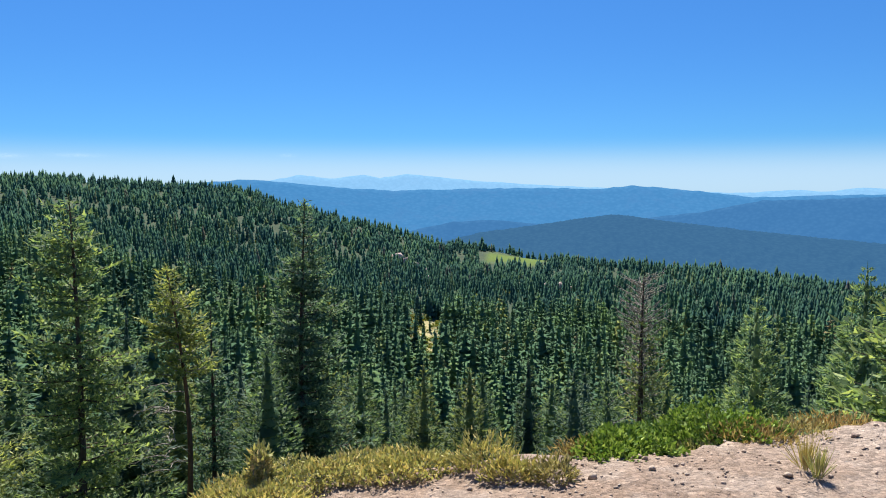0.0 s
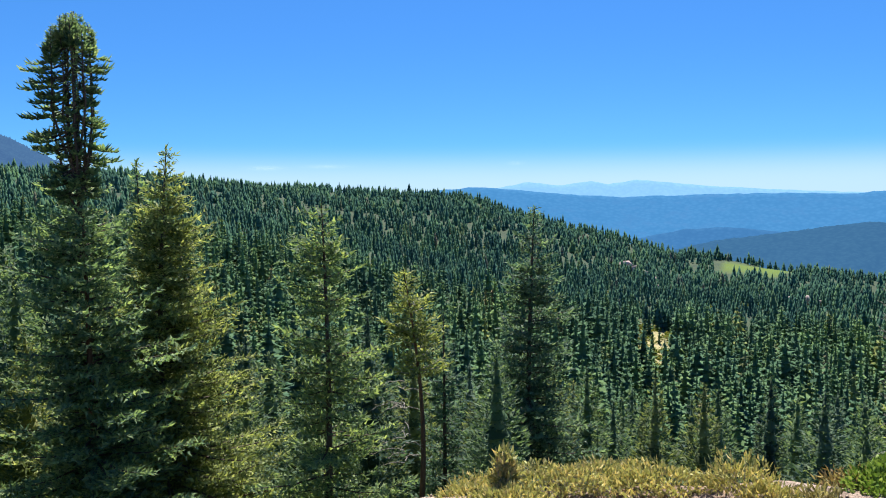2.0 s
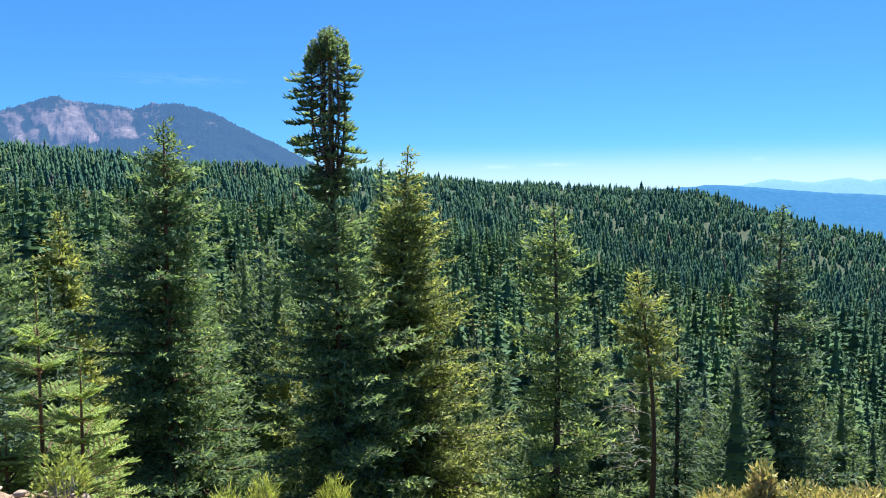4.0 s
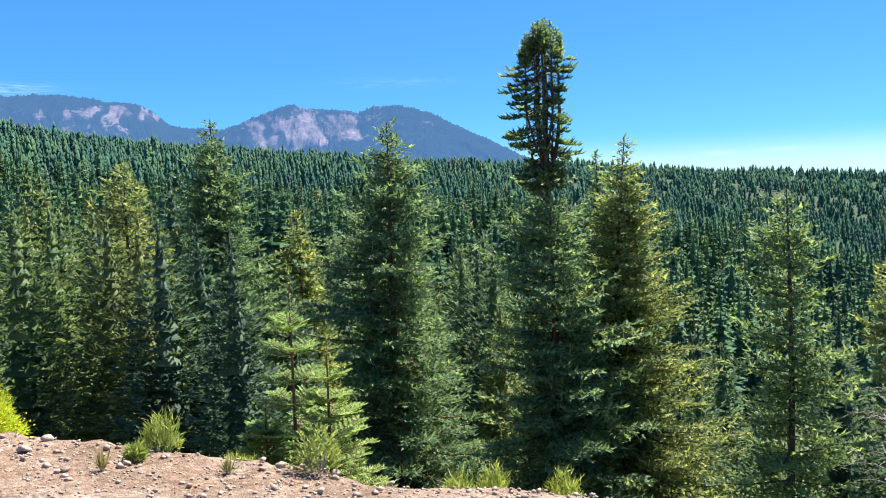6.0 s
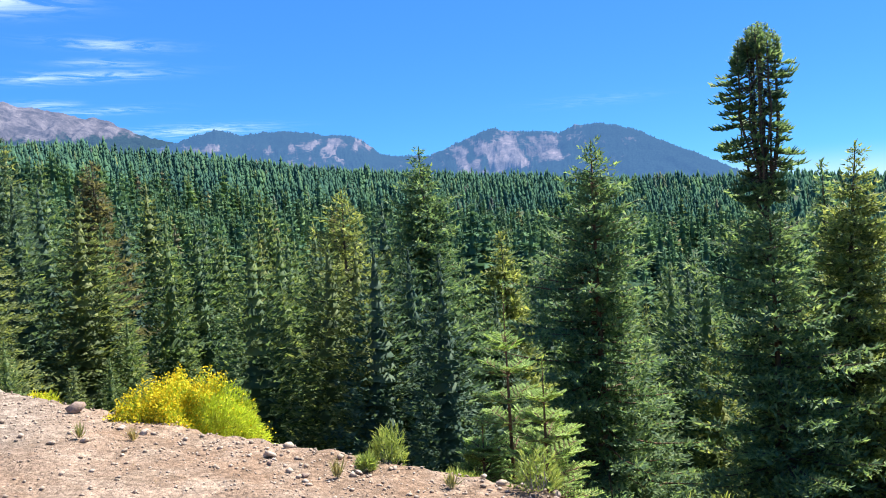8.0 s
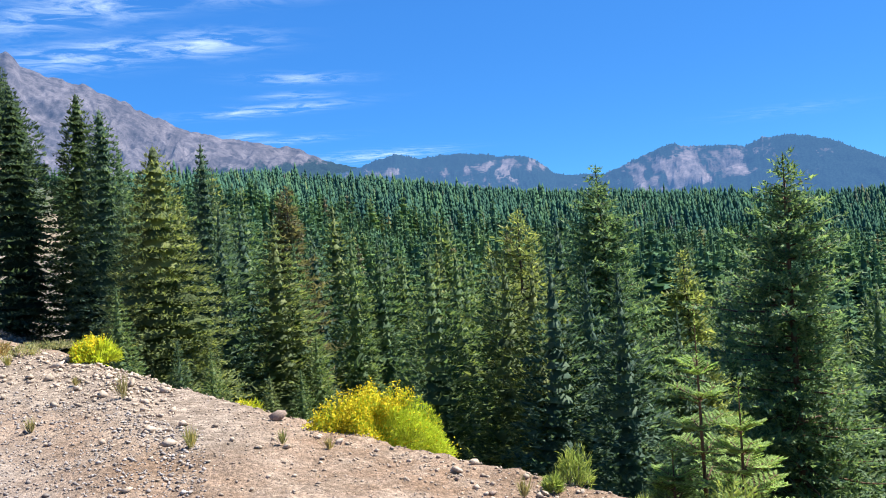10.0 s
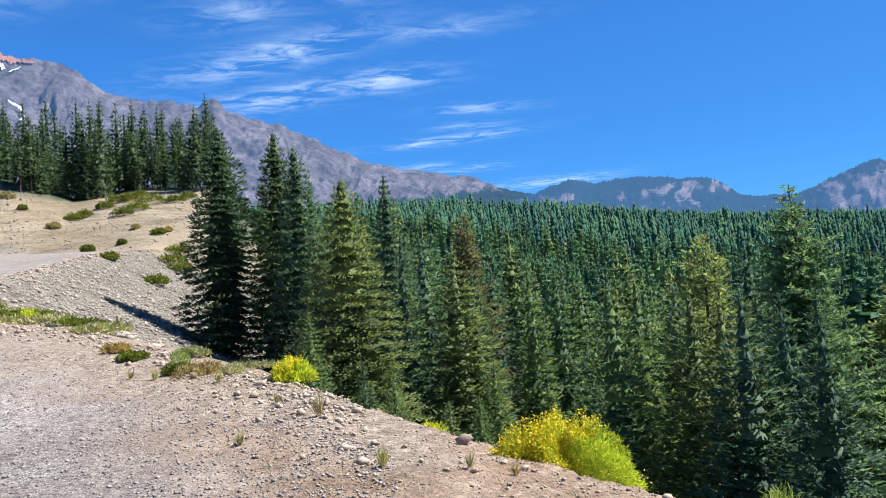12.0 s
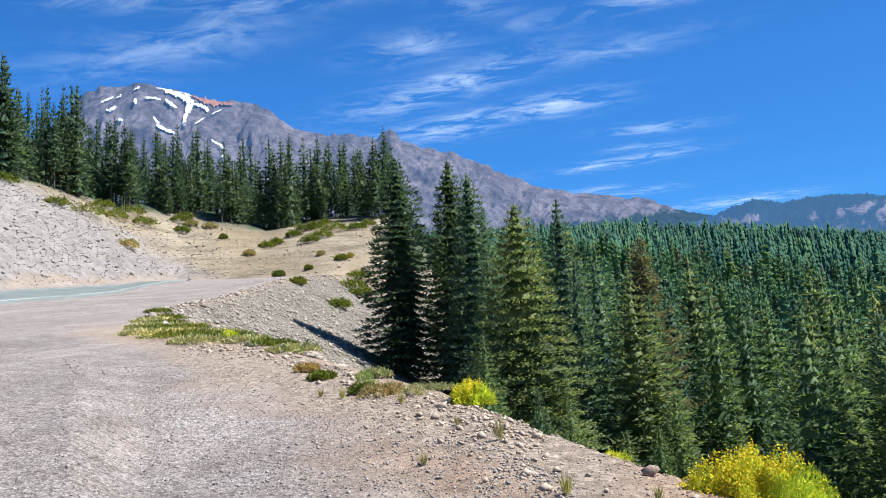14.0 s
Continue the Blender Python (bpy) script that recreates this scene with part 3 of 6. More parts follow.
# ---------------------------------------------------------------- far mountains
def backdrop_material(name, rock_a, rock_b, wood, scale, air, glow, streaks=True, runs=0.0):
    m = Mat(name, 1.0, 0.0)
    n = m.noise(scale, 8, 0.7, (1, 1, 0.8) if streaks else None, 0.8)
    fine = m.noise(scale * 6, 6, 0.7, (1, 1, 0.5) if streaks else None)
    col = m.mix(m.ramp(n, (0.35, 0.0), (0.62, 1.0)), rock_a, rock_b)
    col = m.mix(1.0, col, m.ramp(fine, (0.34, 0.55), (0.5, 1.0), (0.68, 1.35)), "MULTIPLY")
    run = m.attr("runnel")
    col = m.mix(1.0, col, m.ramp(run, (0.22, 1 - 0.8 * runs), (0.5, 1.0), (0.8, 1 + 0.8 * runs)), "MULTIPLY")
    tiny = m.noise(scale * 30, 5, 0.75)
    col = m.mix(1.0, col, m.ramp(tiny, (0.36, 0.62), (0.5, 1.0), (0.66, 1.3)), "MULTIPLY")
    trees = m.mix(1.0, wood, m.ramp(m.voronoi(scale * 22), (0.0, 1.35), (0.7, 0.55)), "MULTIPLY")
    edge = m.math("ADD", m.math("ADD", m.attr("wooded"), m.math("MULTIPLY", m.math("SUBTRACT", fine, 0.5), 1.2)), m.math("MULTIPLY", m.math("SUBTRACT", 0.5, run), 1.6 * runs))
    col = m.mix(m.ramp(edge, (0.42, 0.0), (0.58, 1.0)), col, trees)
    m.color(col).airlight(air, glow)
    return m.m


class Mountain:
    """A far mountain: a skyline over headings, with ridged flanks that come forwards from it."""

    def __init__(self, name, skyline, r_crest, r_foot, foot_el, material, label, rough=0.5, relief=60, step=0.12, rows=46, wooded=None, seed=1, crag=0.12, spikes=0.0, slide=0.0):
        self.az = np.arange(skyline[0][0], skyline[-1][0] + step, step)
        self.el = np.interp(self.az, [s[0] for s in skyline], [s[1] for s in skyline])
        self.s = np.linspace(0, 1, rows)
        A, S = np.meshgrid(self.az, self.s, indexing="ij")
        top = EYE + r_crest * np.tan(np.radians(self.el))[:, None]
        bottom = EYE + r_foot * math.tan(radians(foot_el))
        R = r_foot + (r_crest - r_foot) * S
        drift = 0.8 * fractal(A * 0.25, S * 1.5, 3, seed + 60)
        rid = 1 - np.abs(fractal(A * 0.40 + drift + 3.0 * S, S * 4.5 + 0.6 * drift, 5, seed + 40, 0.6))
        fade = np.sin(np.pi * np.clip(S, 0, 1)) ** 0.8
        Z = bottom + (top - bottom) * S ** 1.15 + relief * (rid - 0.55) * fade
        R = R - relief * 1.6 * (rid - 0.5) * fade
        jag = crag * rough * fractal(self.az * 1.7, self.az * 0 + seed, 4, seed)
        Z += (r_crest * np.radians(jag))[:, None] * np.clip((S - 0.90) / 0.10, 0, 1) ** 1.5
        Z[:, -1] += r_crest * np.radians(spikes * np.random.default_rng(seed).uniform(0, 1, len(self.az)) ** 3)
        self.A, self.R, self.Z = A, R, Z
        # a back side closes the form
        R = np.concatenate([R, R[:, -1:] + 0.06 * r_crest], 1)
        Z = np.concatenate([Z, bottom + 0 * Z[:, -1:]], 1)
        A2 = np.concatenate([A, A[:, -1:]], 1)
        a = np.radians(A2)
        verts = np.stack([-R * np.sin(a), R * np.cos(a), Z], -1).reshape(-1, 3)
        me = raw_mesh(name, verts, grid_faces(len(self.az), rows + 1)[:, ::-1], material, smooth=False)
        E = np.degrees(np.arctan2(Z - EYE, R))
        w = np.zeros_like(E) if wooded is None else wooded(A2, E)
        set_attr(me, "wooded", w)
        wander = 0.5 * fractal(A2 * 0.8, E * 0.9, 3, seed + 80)
        set_attr(me, "runnel", 0.5 + 0.5 * fractal(A2 * 1.5 + 1.6 * wander + slide * E, E * 0.8, 5, seed + 90, 0.6))
        self.ob = tagged(new(name, me), label, "mountain", kind="structure")

    def at(self, az, el, lift=0.0):
        """The place on the flank that shows at this heading and elevation."""
        i = int(np.clip(round((az - self.az[0]) / (self.az[1] - self.az[0])), 0, len(self.az) - 1))
        E = np.degrees(np.arctan2(self.Z[i] - EYE, self.R[i]))
        E = np.maximum.accumulate(E)
        r = float(np.interp(el, E, self.R[i])) - lift
        return polar(az, r, EYE + r * math.tan(radians(el)))


# haze in front of the mountains, added to their rock as faint blue emission
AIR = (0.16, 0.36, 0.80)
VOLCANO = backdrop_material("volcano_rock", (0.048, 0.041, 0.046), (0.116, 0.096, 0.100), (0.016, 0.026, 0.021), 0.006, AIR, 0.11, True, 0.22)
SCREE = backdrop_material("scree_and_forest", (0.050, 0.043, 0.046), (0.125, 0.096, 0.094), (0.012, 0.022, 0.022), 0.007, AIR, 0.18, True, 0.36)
# the blue haze of these ridges sits in their base colour and emission
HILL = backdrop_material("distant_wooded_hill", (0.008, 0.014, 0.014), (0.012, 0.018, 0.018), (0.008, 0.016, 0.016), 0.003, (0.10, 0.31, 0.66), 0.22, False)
SPUR = backdrop_material("hazed_spur_woods", (0.012, 0.020, 0.024), (0.020, 0.028, 0.032), (0.010, 0.020, 0.026), 0.0025, (0.10, 0.35, 0.80), 0.27, False)
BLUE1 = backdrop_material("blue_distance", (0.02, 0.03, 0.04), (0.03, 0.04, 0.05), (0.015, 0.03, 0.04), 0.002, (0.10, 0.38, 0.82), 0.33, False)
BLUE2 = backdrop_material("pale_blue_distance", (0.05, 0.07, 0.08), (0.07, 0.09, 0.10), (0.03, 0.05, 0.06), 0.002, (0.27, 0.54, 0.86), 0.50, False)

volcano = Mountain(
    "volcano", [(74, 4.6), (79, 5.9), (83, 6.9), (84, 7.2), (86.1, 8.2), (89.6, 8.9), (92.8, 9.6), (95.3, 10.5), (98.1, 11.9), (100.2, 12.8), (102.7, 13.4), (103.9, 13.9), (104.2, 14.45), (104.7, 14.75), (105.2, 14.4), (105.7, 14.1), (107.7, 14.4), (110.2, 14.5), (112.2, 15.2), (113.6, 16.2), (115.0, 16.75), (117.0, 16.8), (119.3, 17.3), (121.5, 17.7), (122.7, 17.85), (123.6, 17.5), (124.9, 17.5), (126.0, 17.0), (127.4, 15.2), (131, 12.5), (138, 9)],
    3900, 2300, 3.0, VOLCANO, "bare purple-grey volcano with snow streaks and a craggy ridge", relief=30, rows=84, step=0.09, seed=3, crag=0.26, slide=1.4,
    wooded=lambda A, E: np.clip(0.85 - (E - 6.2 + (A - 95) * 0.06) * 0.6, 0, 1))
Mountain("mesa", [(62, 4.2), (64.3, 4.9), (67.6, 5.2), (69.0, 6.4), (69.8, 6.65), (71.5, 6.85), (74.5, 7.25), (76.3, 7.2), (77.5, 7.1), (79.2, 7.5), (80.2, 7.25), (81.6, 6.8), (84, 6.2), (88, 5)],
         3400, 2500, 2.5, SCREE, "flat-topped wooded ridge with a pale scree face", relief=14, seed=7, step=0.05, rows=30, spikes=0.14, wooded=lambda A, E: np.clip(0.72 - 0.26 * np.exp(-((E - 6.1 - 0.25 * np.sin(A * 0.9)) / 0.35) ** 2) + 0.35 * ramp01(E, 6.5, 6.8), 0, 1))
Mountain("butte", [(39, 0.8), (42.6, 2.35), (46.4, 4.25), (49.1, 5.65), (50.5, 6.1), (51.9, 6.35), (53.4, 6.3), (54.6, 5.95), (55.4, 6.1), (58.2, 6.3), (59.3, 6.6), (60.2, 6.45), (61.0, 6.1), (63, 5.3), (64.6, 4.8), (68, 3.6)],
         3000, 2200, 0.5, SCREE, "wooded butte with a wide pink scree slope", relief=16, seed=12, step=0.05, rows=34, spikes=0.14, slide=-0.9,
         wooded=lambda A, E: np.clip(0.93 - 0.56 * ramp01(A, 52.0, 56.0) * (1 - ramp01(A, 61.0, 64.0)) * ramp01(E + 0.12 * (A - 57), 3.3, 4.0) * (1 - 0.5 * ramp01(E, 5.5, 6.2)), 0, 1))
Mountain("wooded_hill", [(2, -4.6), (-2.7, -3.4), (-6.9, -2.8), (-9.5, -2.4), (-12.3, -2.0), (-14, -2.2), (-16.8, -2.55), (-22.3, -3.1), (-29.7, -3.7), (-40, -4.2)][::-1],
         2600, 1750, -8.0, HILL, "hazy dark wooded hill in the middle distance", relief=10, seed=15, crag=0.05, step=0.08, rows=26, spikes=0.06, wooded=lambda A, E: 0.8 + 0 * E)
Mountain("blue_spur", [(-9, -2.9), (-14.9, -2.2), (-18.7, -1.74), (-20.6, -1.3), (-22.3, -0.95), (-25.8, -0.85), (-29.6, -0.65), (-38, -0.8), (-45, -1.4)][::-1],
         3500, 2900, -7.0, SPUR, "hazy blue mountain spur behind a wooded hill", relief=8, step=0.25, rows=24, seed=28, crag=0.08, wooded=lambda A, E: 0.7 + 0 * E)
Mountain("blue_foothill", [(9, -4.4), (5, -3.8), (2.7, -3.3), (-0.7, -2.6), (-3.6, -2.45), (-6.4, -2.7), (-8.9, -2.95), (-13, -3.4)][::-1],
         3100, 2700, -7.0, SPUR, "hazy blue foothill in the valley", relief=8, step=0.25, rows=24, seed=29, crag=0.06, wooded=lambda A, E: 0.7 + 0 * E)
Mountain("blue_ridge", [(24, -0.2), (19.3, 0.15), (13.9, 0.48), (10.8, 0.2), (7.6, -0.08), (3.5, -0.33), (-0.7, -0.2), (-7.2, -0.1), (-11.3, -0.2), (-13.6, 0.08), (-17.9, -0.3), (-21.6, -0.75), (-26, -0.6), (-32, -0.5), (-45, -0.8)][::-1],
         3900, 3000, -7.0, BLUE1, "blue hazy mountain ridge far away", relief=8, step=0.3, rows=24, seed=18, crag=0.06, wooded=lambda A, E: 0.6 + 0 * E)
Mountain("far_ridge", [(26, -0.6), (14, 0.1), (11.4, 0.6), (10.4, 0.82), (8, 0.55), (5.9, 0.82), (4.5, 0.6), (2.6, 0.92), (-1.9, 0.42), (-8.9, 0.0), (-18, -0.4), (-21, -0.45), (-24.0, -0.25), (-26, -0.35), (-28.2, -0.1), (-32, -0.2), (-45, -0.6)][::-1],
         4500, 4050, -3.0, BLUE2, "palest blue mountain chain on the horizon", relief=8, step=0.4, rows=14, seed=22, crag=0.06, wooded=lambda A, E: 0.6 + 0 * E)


# ---------------------------------------------------------------- trees
def blades(base, tip, width, normal):
    """Folded leaf blades from arrays of base, tip, width and normal: four vertices and two triangles each."""
    side = np.cross(tip - base, normal)
    side /= np.linalg.norm(side, axis=1, keepdims=True) + 1e-9
    mid = base * 0.55 + tip * 0.45
    sag = normal * (width * 0.35)[:, None]
    l, r = mid + side * (width * 0.5)[:, None] - sag, mid - side * (width * 0.5)[:, None] - sag
    v = np.stack([base, l, tip, r], 1).reshape(-1, 3)
    k = np.arange(len(base))[:, None] * 4
    f = np.concatenate([k + [[0, 1, 2]], k + [[0, 2, 3]]], 0)
    return v, f


def tube(points, radii, sides=6):
    pts, radii = np.asarray(points, float), np.asarray(radii, float)
    n = len(pts)
    d = np.gradient(pts, axis=0)
    d /= np.linalg.norm(d, axis=1, keepdims=True) + 1e-9
    ref = np.where(np.abs(d[:, 2:3]) > 0.9, [[1.0, 0, 0]], [[0, 0, 1.0]])
    u = np.cross(d, ref)
    u /= np.linalg.norm(u, axis=1, keepdims=True)
    w = np.cross(d, u)
    a = np.linspace(0, 2 * np.pi, sides, endpoint=False)
    v = pts[:, None] + radii[:, None, None] * (np.cos(a)[None, :, None] * u[:, None] + np.sin(a)[None, :, None] * w[:, None])
    v = v.reshape(-1, 3)
    i, j = np.meshgrid(np.arange(n - 1), np.arange(sides), indexing="ij")
    p, q = i * sides + j, i * sides + (j + 1) % sides
    f = np.stack([p, q, q + sides, p + sides], -1).reshape(-1, 4)
    return v, np.concatenate([f[:, [0, 1, 2]], f[:, [0, 2, 3]]], 0)


def merge(pieces):
    vs, fs, o = [], [], 0
    for v, f in pieces:
        vs.append(v)
        fs.append(f + o)
        o += len(v)
    return np.concatenate(vs), np.concatenate(fs)


def sprigs(at, way, length, width, normal):
    """Pointed tufts of needles, one triangle each."""
    side = np.cross(way, normal)
    side /= np.linalg.norm(side, axis=1, keepdims=True) + 1e-9
    w = side * (width * 0.5)[:, None]
    v = np.stack([at - w, at + w, at + way * length[:, None]], 1).reshape(-1, 3)
    return v, np.arange(len(at) * 3).reshape(-1, 3)


def conifer(h, half, seed, whorl=0.46, per=7, twig=0.17, tw_len=0.25, tw_wid=0.105, gap=0.115, start=0.06, bare=0.0, droop=0.35, shape=0.65, ragged=0.25, tip_up=0.28, fan=0.50, tip=0.40):
    """Crown (needle tufts on flat sprays), branch wood and trunk of one fir, standing at the origin."""
    g = np.random.default_rng(seed)
    at, way, size, wood = [], [], [], []
    bend = g.normal(0, 0.012 * h, 2)
    up = np.array([0, 0, 1.0])

    def stem(z):
        u = z / h
        return np.array([bend[0] * math.sin(u * 3.1), bend[1] * math.sin(u * 2.7), z])

    z = h * start
    lean = g.uniform(0, 6.28)
    while z < h - 0.15:
        u = z / h
        full = half * (1 - ((u - start) / (1 - start))) ** shape
        full = max(full * (0.75 + 0.25 * min(1.0, (u - start) * 9 + 0.3)), 0.09) * g.uniform(0.82, 1.08)
        full = min(full, 0.12 + tip * (h - z))
        count = per if u < 0.85 else max(5, per - 2)
        turn = g.uniform(0, 6.28)
        for k in range(count):
            if g.uniform() < bare * (1 - u):
                continue
            a = turn + k * 6.283 / count + g.normal(0, 0.2)
            L = full * (1 + ragged * g.normal(0, 0.7)) * (1 + 0.15 * math.sin(a + lean + 5 * u))
            L = float(np.clip(L, 0.1, half * 1.35))
            out = np.array([math.cos(a), math.sin(a), 0])
            rise = tip_up * (u ** 1.5) - droop * (1 - u) * g.uniform(0.4, 1.3)
            p0 = stem(z + g.uniform(-0.5, 0.5) * whorl)
            n = max(2, int(L / twig))
            s = (np.arange(n) + g.uniform(0.2, 0.8, n)) / n
            s = np.sort(np.maximum(s, 0.12))
            pts = p0 + out * (s * L)[:, None] + up * (rise * s * L + 0.30 * L * (s ** 2) * (0.4 + 0.3 * (1 - u)))[:, None]
            lateral = np.array([-out[1], out[0], 0])
            # side twigs to both hands, longest before the middle, and the bough's own tip
            root = np.concatenate([pts, pts, pts[-1:]])
            s2 = np.concatenate([s, s])
            tl = np.append(np.clip((fan * L * (1.05 - s2) + 0.12) * g.uniform(0.55, 1.2, 2 * n), 0.1, 0.95), 0.22)
            hand = np.concatenate([np.ones(n), -np.ones(n)])
            td = out * 0.7 + lateral * (hand * g.uniform(0.6, 1.0, 2 * n))[:, None] + up * g.normal(-0.05, 0.16, 2 * n)[:, None]
            td = np.concatenate([td, (out + up * 0.3)[None]])
            td /= np.linalg.norm(td, axis=1, keepdims=True)
            many = np.maximum(1, np.round(tl / gap)).astype(int)
            idx = np.repeat(np.arange(len(tl)), many)
            q = (np.concatenate([np.arange(m) for m in many]) + g.uniform(0.1, 0.9, len(idx))) / many[idx]
            at.append(root[idx] + td[idx] * (q * tl[idx])[:, None] + up * (0.02 * g.normal(0, 1, len(idx)))[:, None])
            w = td[idx] * 0.75 + g.normal(0, 0.42, (len(idx), 3)) + up * 0.28
            way.append(w / np.linalg.norm(w, axis=1, keepdims=True))
            size.append(g.uniform(0.65, 1.3, len(idx)) * min(1.0, 0.55 + 0.6 * L))
            if L > 0.6:
                e = pts[-1]
                wood.append(tube([p0, pts[len(pts) // 2], e], [0.012 + 0.012 * L, 0.008 + 0.007 * L, 0.004], 3))
        z += whorl * g.uniform(0.7, 1.3) * (1.0 if u < 0.8 else 0.65)
    for zz in h - np.linspace(0.0, 0.55, 9):
        at.append(stem(zz)[None])
        w = np.array([g.normal(0, 0.4), g.normal(0, 0.4), 0.8])
        way.append((w / np.linalg.norm(w))[None])
        size.append(np.array([0.8]))
    at, way, size = np.concatenate(at), np.concatenate(way), np.concatenate(size)
    normal = up + g.normal(0, 0.65, at.shape)
    crown = sprigs(at, way, tw_len * size, tw_wid * size * g.uniform(0.8, 1.25, len(size)), normal)
    zs = np.linspace(-1.2, h, 14)
    rad = 0.011 * h * (1 - np.clip(zs, 0, h) / h) ** 0.85 + 0.015
    rad[0] *= 1.25
    trunk = tube([stem(max(q, 0)) * np.array([1, 1, 0]) + np.array([0, 0, q]) for q in zs], rad, 8)
    return crown, trunk, (merge(wood) if wood else None)


def dense_fir(h, half, seed, tiers, n, length=0.28, width=0.13, start=0.03, shape=0.8, ragged=0.2, gaps=0.0, core=0.52):
    """A fir of the closed stand: layered skirts of needles, thick with tufts at their edges."""
    g = np.random.default_rng(seed)
    z = h * (start + (0.985 - start) * (1 - (1 - np.linspace(0, 1, tiers)) ** 1.15))
    reach = half * np.maximum(1 - (z / h - start) / (1 - start), 0.012) ** shape * g.uniform(1 - ragged, 1 + 0.5 * ragged, tiers)
    reach[:2] *= [0.7, 0.9]
    step = np.gradient(z)
    pieces = []
    sides = 9
    for zz, rr, st in zip(z, reach, step):
        if g.uniform() < gaps:
            continue
        a = np.arange(sides) * 2 * np.pi / sides + g.uniform(0, 6.28)
        q = core * rr * g.uniform(0.6, 1.15, sides)
        ring = np.stack([q * np.cos(a), q * np.sin(a), zz - 0.10 * q + g.normal(0, 0.12, sides) * st], 1)
        k = np.arange(sides)
        pieces.append((np.concatenate([ring, [[0, 0, min(h, zz + 1.7 * st)]]]), np.stack([k, (k + 1) % sides, np.full(sides, sides)], 1)))
    t = np.minimum((tiers * (1 - np.sqrt(g.uniform(0, 1, n) * 0.995))).astype(int), tiers - 1)
    bough = np.floor(g.uniform(0, 9, n))
    a = bough * 0.698 + t * 2.4 + g.normal(0, 0.17, n)
    rad = reach[t] * (0.42 + 0.62 * g.uniform(0, 1, n) ** 0.6) * (1 + 0.18 * np.sin(bough * 2.3 + t))
    d = np.stack([np.cos(a), np.sin(a), 0 * a], 1)
    up = np.array([0, 0, 1.0])
    at = d * rad[:, None] + up * (z[t] - 0.14 * rad + g.normal(0, 0.16, n) * step[t] + 0.05)[:, None]
    way = d * 0.7 + np.stack([-d[:, 1], d[:, 0], 0 * a], 1) * g.normal(0, 0.5, n)[:, None] + up * (g.normal(0.12, 0.3, n) + 0.5 * (z[t] / h) ** 2)[:, None]
    way /= np.linalg.norm(way, axis=1, keepdims=True)
    size = g.uniform(0.65, 1.3, n) * (0.55 + 0.45 * np.minimum(1, reach[t] / (0.4 * half)))
    pieces.append(sprigs(at, way, length * size, width * size, up + 0.6 * d + g.normal(0, 0.45, (n, 3))))
    pieces.append(tube([[0, 0, h * 0.9], [0, 0, h * 1.02]], [0.03, 0.004], 4))
    bole = tube([[0, 0, -1.2], [0, 0, h * 0.4], [0, 0, h * 0.95]], [0.014 * h, 0.009 * h, 0.02], 6)
    return merge(pieces), bole, None


def plant(name, x, y, z, meshes, scale=1.0, turn=0.0, label="", group="", squash=1.0):
    """A tree: an Empty at its foot, with its trunk, boughs and crown under it."""
    root = new(name)
    root.matrix_world = Matrix.Translation((x, y, z)) @ Matrix.Rotation(turn, 4, "Z") @ Matrix.Diagonal((scale * squash, scale * squash, scale, 1))
    root.empty_display_size = 0.3
    for key, me in meshes:
        ob = new(key, me)
        ob.parent = root
        if key != "trunk":
            tagged(ob, kind="stuff")
    return tagged(root, label, "tree", group)


def tree_meshes(name, parts_, needles, bark=BARK):
    crown, trunk, wood = parts_
    out = [("trunk", raw_mesh(name + "_trunk", *trunk, bark, True)), ("crown", raw_mesh(name + "_crown", *crown, needles))]
    if wood:
        out.append(("branchwork", raw_mesh(name + "_boughs", *wood, bark)))
    return out


HERO = []


def hero(az, r, top_el, half, needles, label, bark=BARK, dense=None, **kw):
    p = polar(az, r)
    z = gz(az, r) - 0.1
    h = EYE + r * math.tan(radians(top_el)) - z
    made_ = dense_fir(h, half, int(az * 10) + 500, *dense, **kw) if dense else conifer(h, half, int(az * 10) + 500, **kw)
    ms = tree_meshes("fir", made_, needles, bark)
    HERO.append((p.x, p.y, half))
    return plant("fir_tree", p.x, p.y, z, ms, label=label, group="trees below the turnout")


hero(25.4, 31, -0.4, 2.8, FIR, "tall dark fir with a straight trunk below the rim", ragged=0.5, bare=0.25, shape=0.56)
hero(16.6, 36, -8.3, 1.7, FIR_BLUE, "slim dark fir among taller ones", ragged=0.4, shape=0.67)
hero(9.9, 36, -0.9, 3.5, FIR_BLUE, "broad dense fir with a dead tip", shape=0.69, ragged=0.35)
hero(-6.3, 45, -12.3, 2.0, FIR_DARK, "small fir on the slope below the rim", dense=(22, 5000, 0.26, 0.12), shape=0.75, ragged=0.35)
hero(-21.8, 26, -7.4, 2.2, FIR, "pointed green fir at the edge of the turnout", dense=(24, 17000, 0.17, 0.07), shape=0.7, ragged=0.3, core=0.26)
hero(-28.2, 22, -5.1, 1.9, FIR, "dense green fir at the edge of the turnout", dense=(24, 17000, 0.15, 0.065), shape=0.7, ragged=0.25, core=0.26)
hero(-31.8, 18, -3.0, 2.2, FIR, "light green fir with long boughs", ragged=0.35)
hero(35.6, 35, 3.4, 6.5, FIR_OLIVE, "broad fir with a thin spire, lit from the side", shape=1.00, ragged=0.35, per=9)
hero(37.7, 40, 2.4, 3.1, FIR, "slim fir beside a broad one", shape=0.78, tw_len=0.34, tw_wid=0.15, gap=0.15)
hero(52.6, 34, 5.1, 4.3, FIR, "stout fir with a reddish trunk", BARK_RED, ragged=0.5, shape=0.58, per=8, bare=0.12)
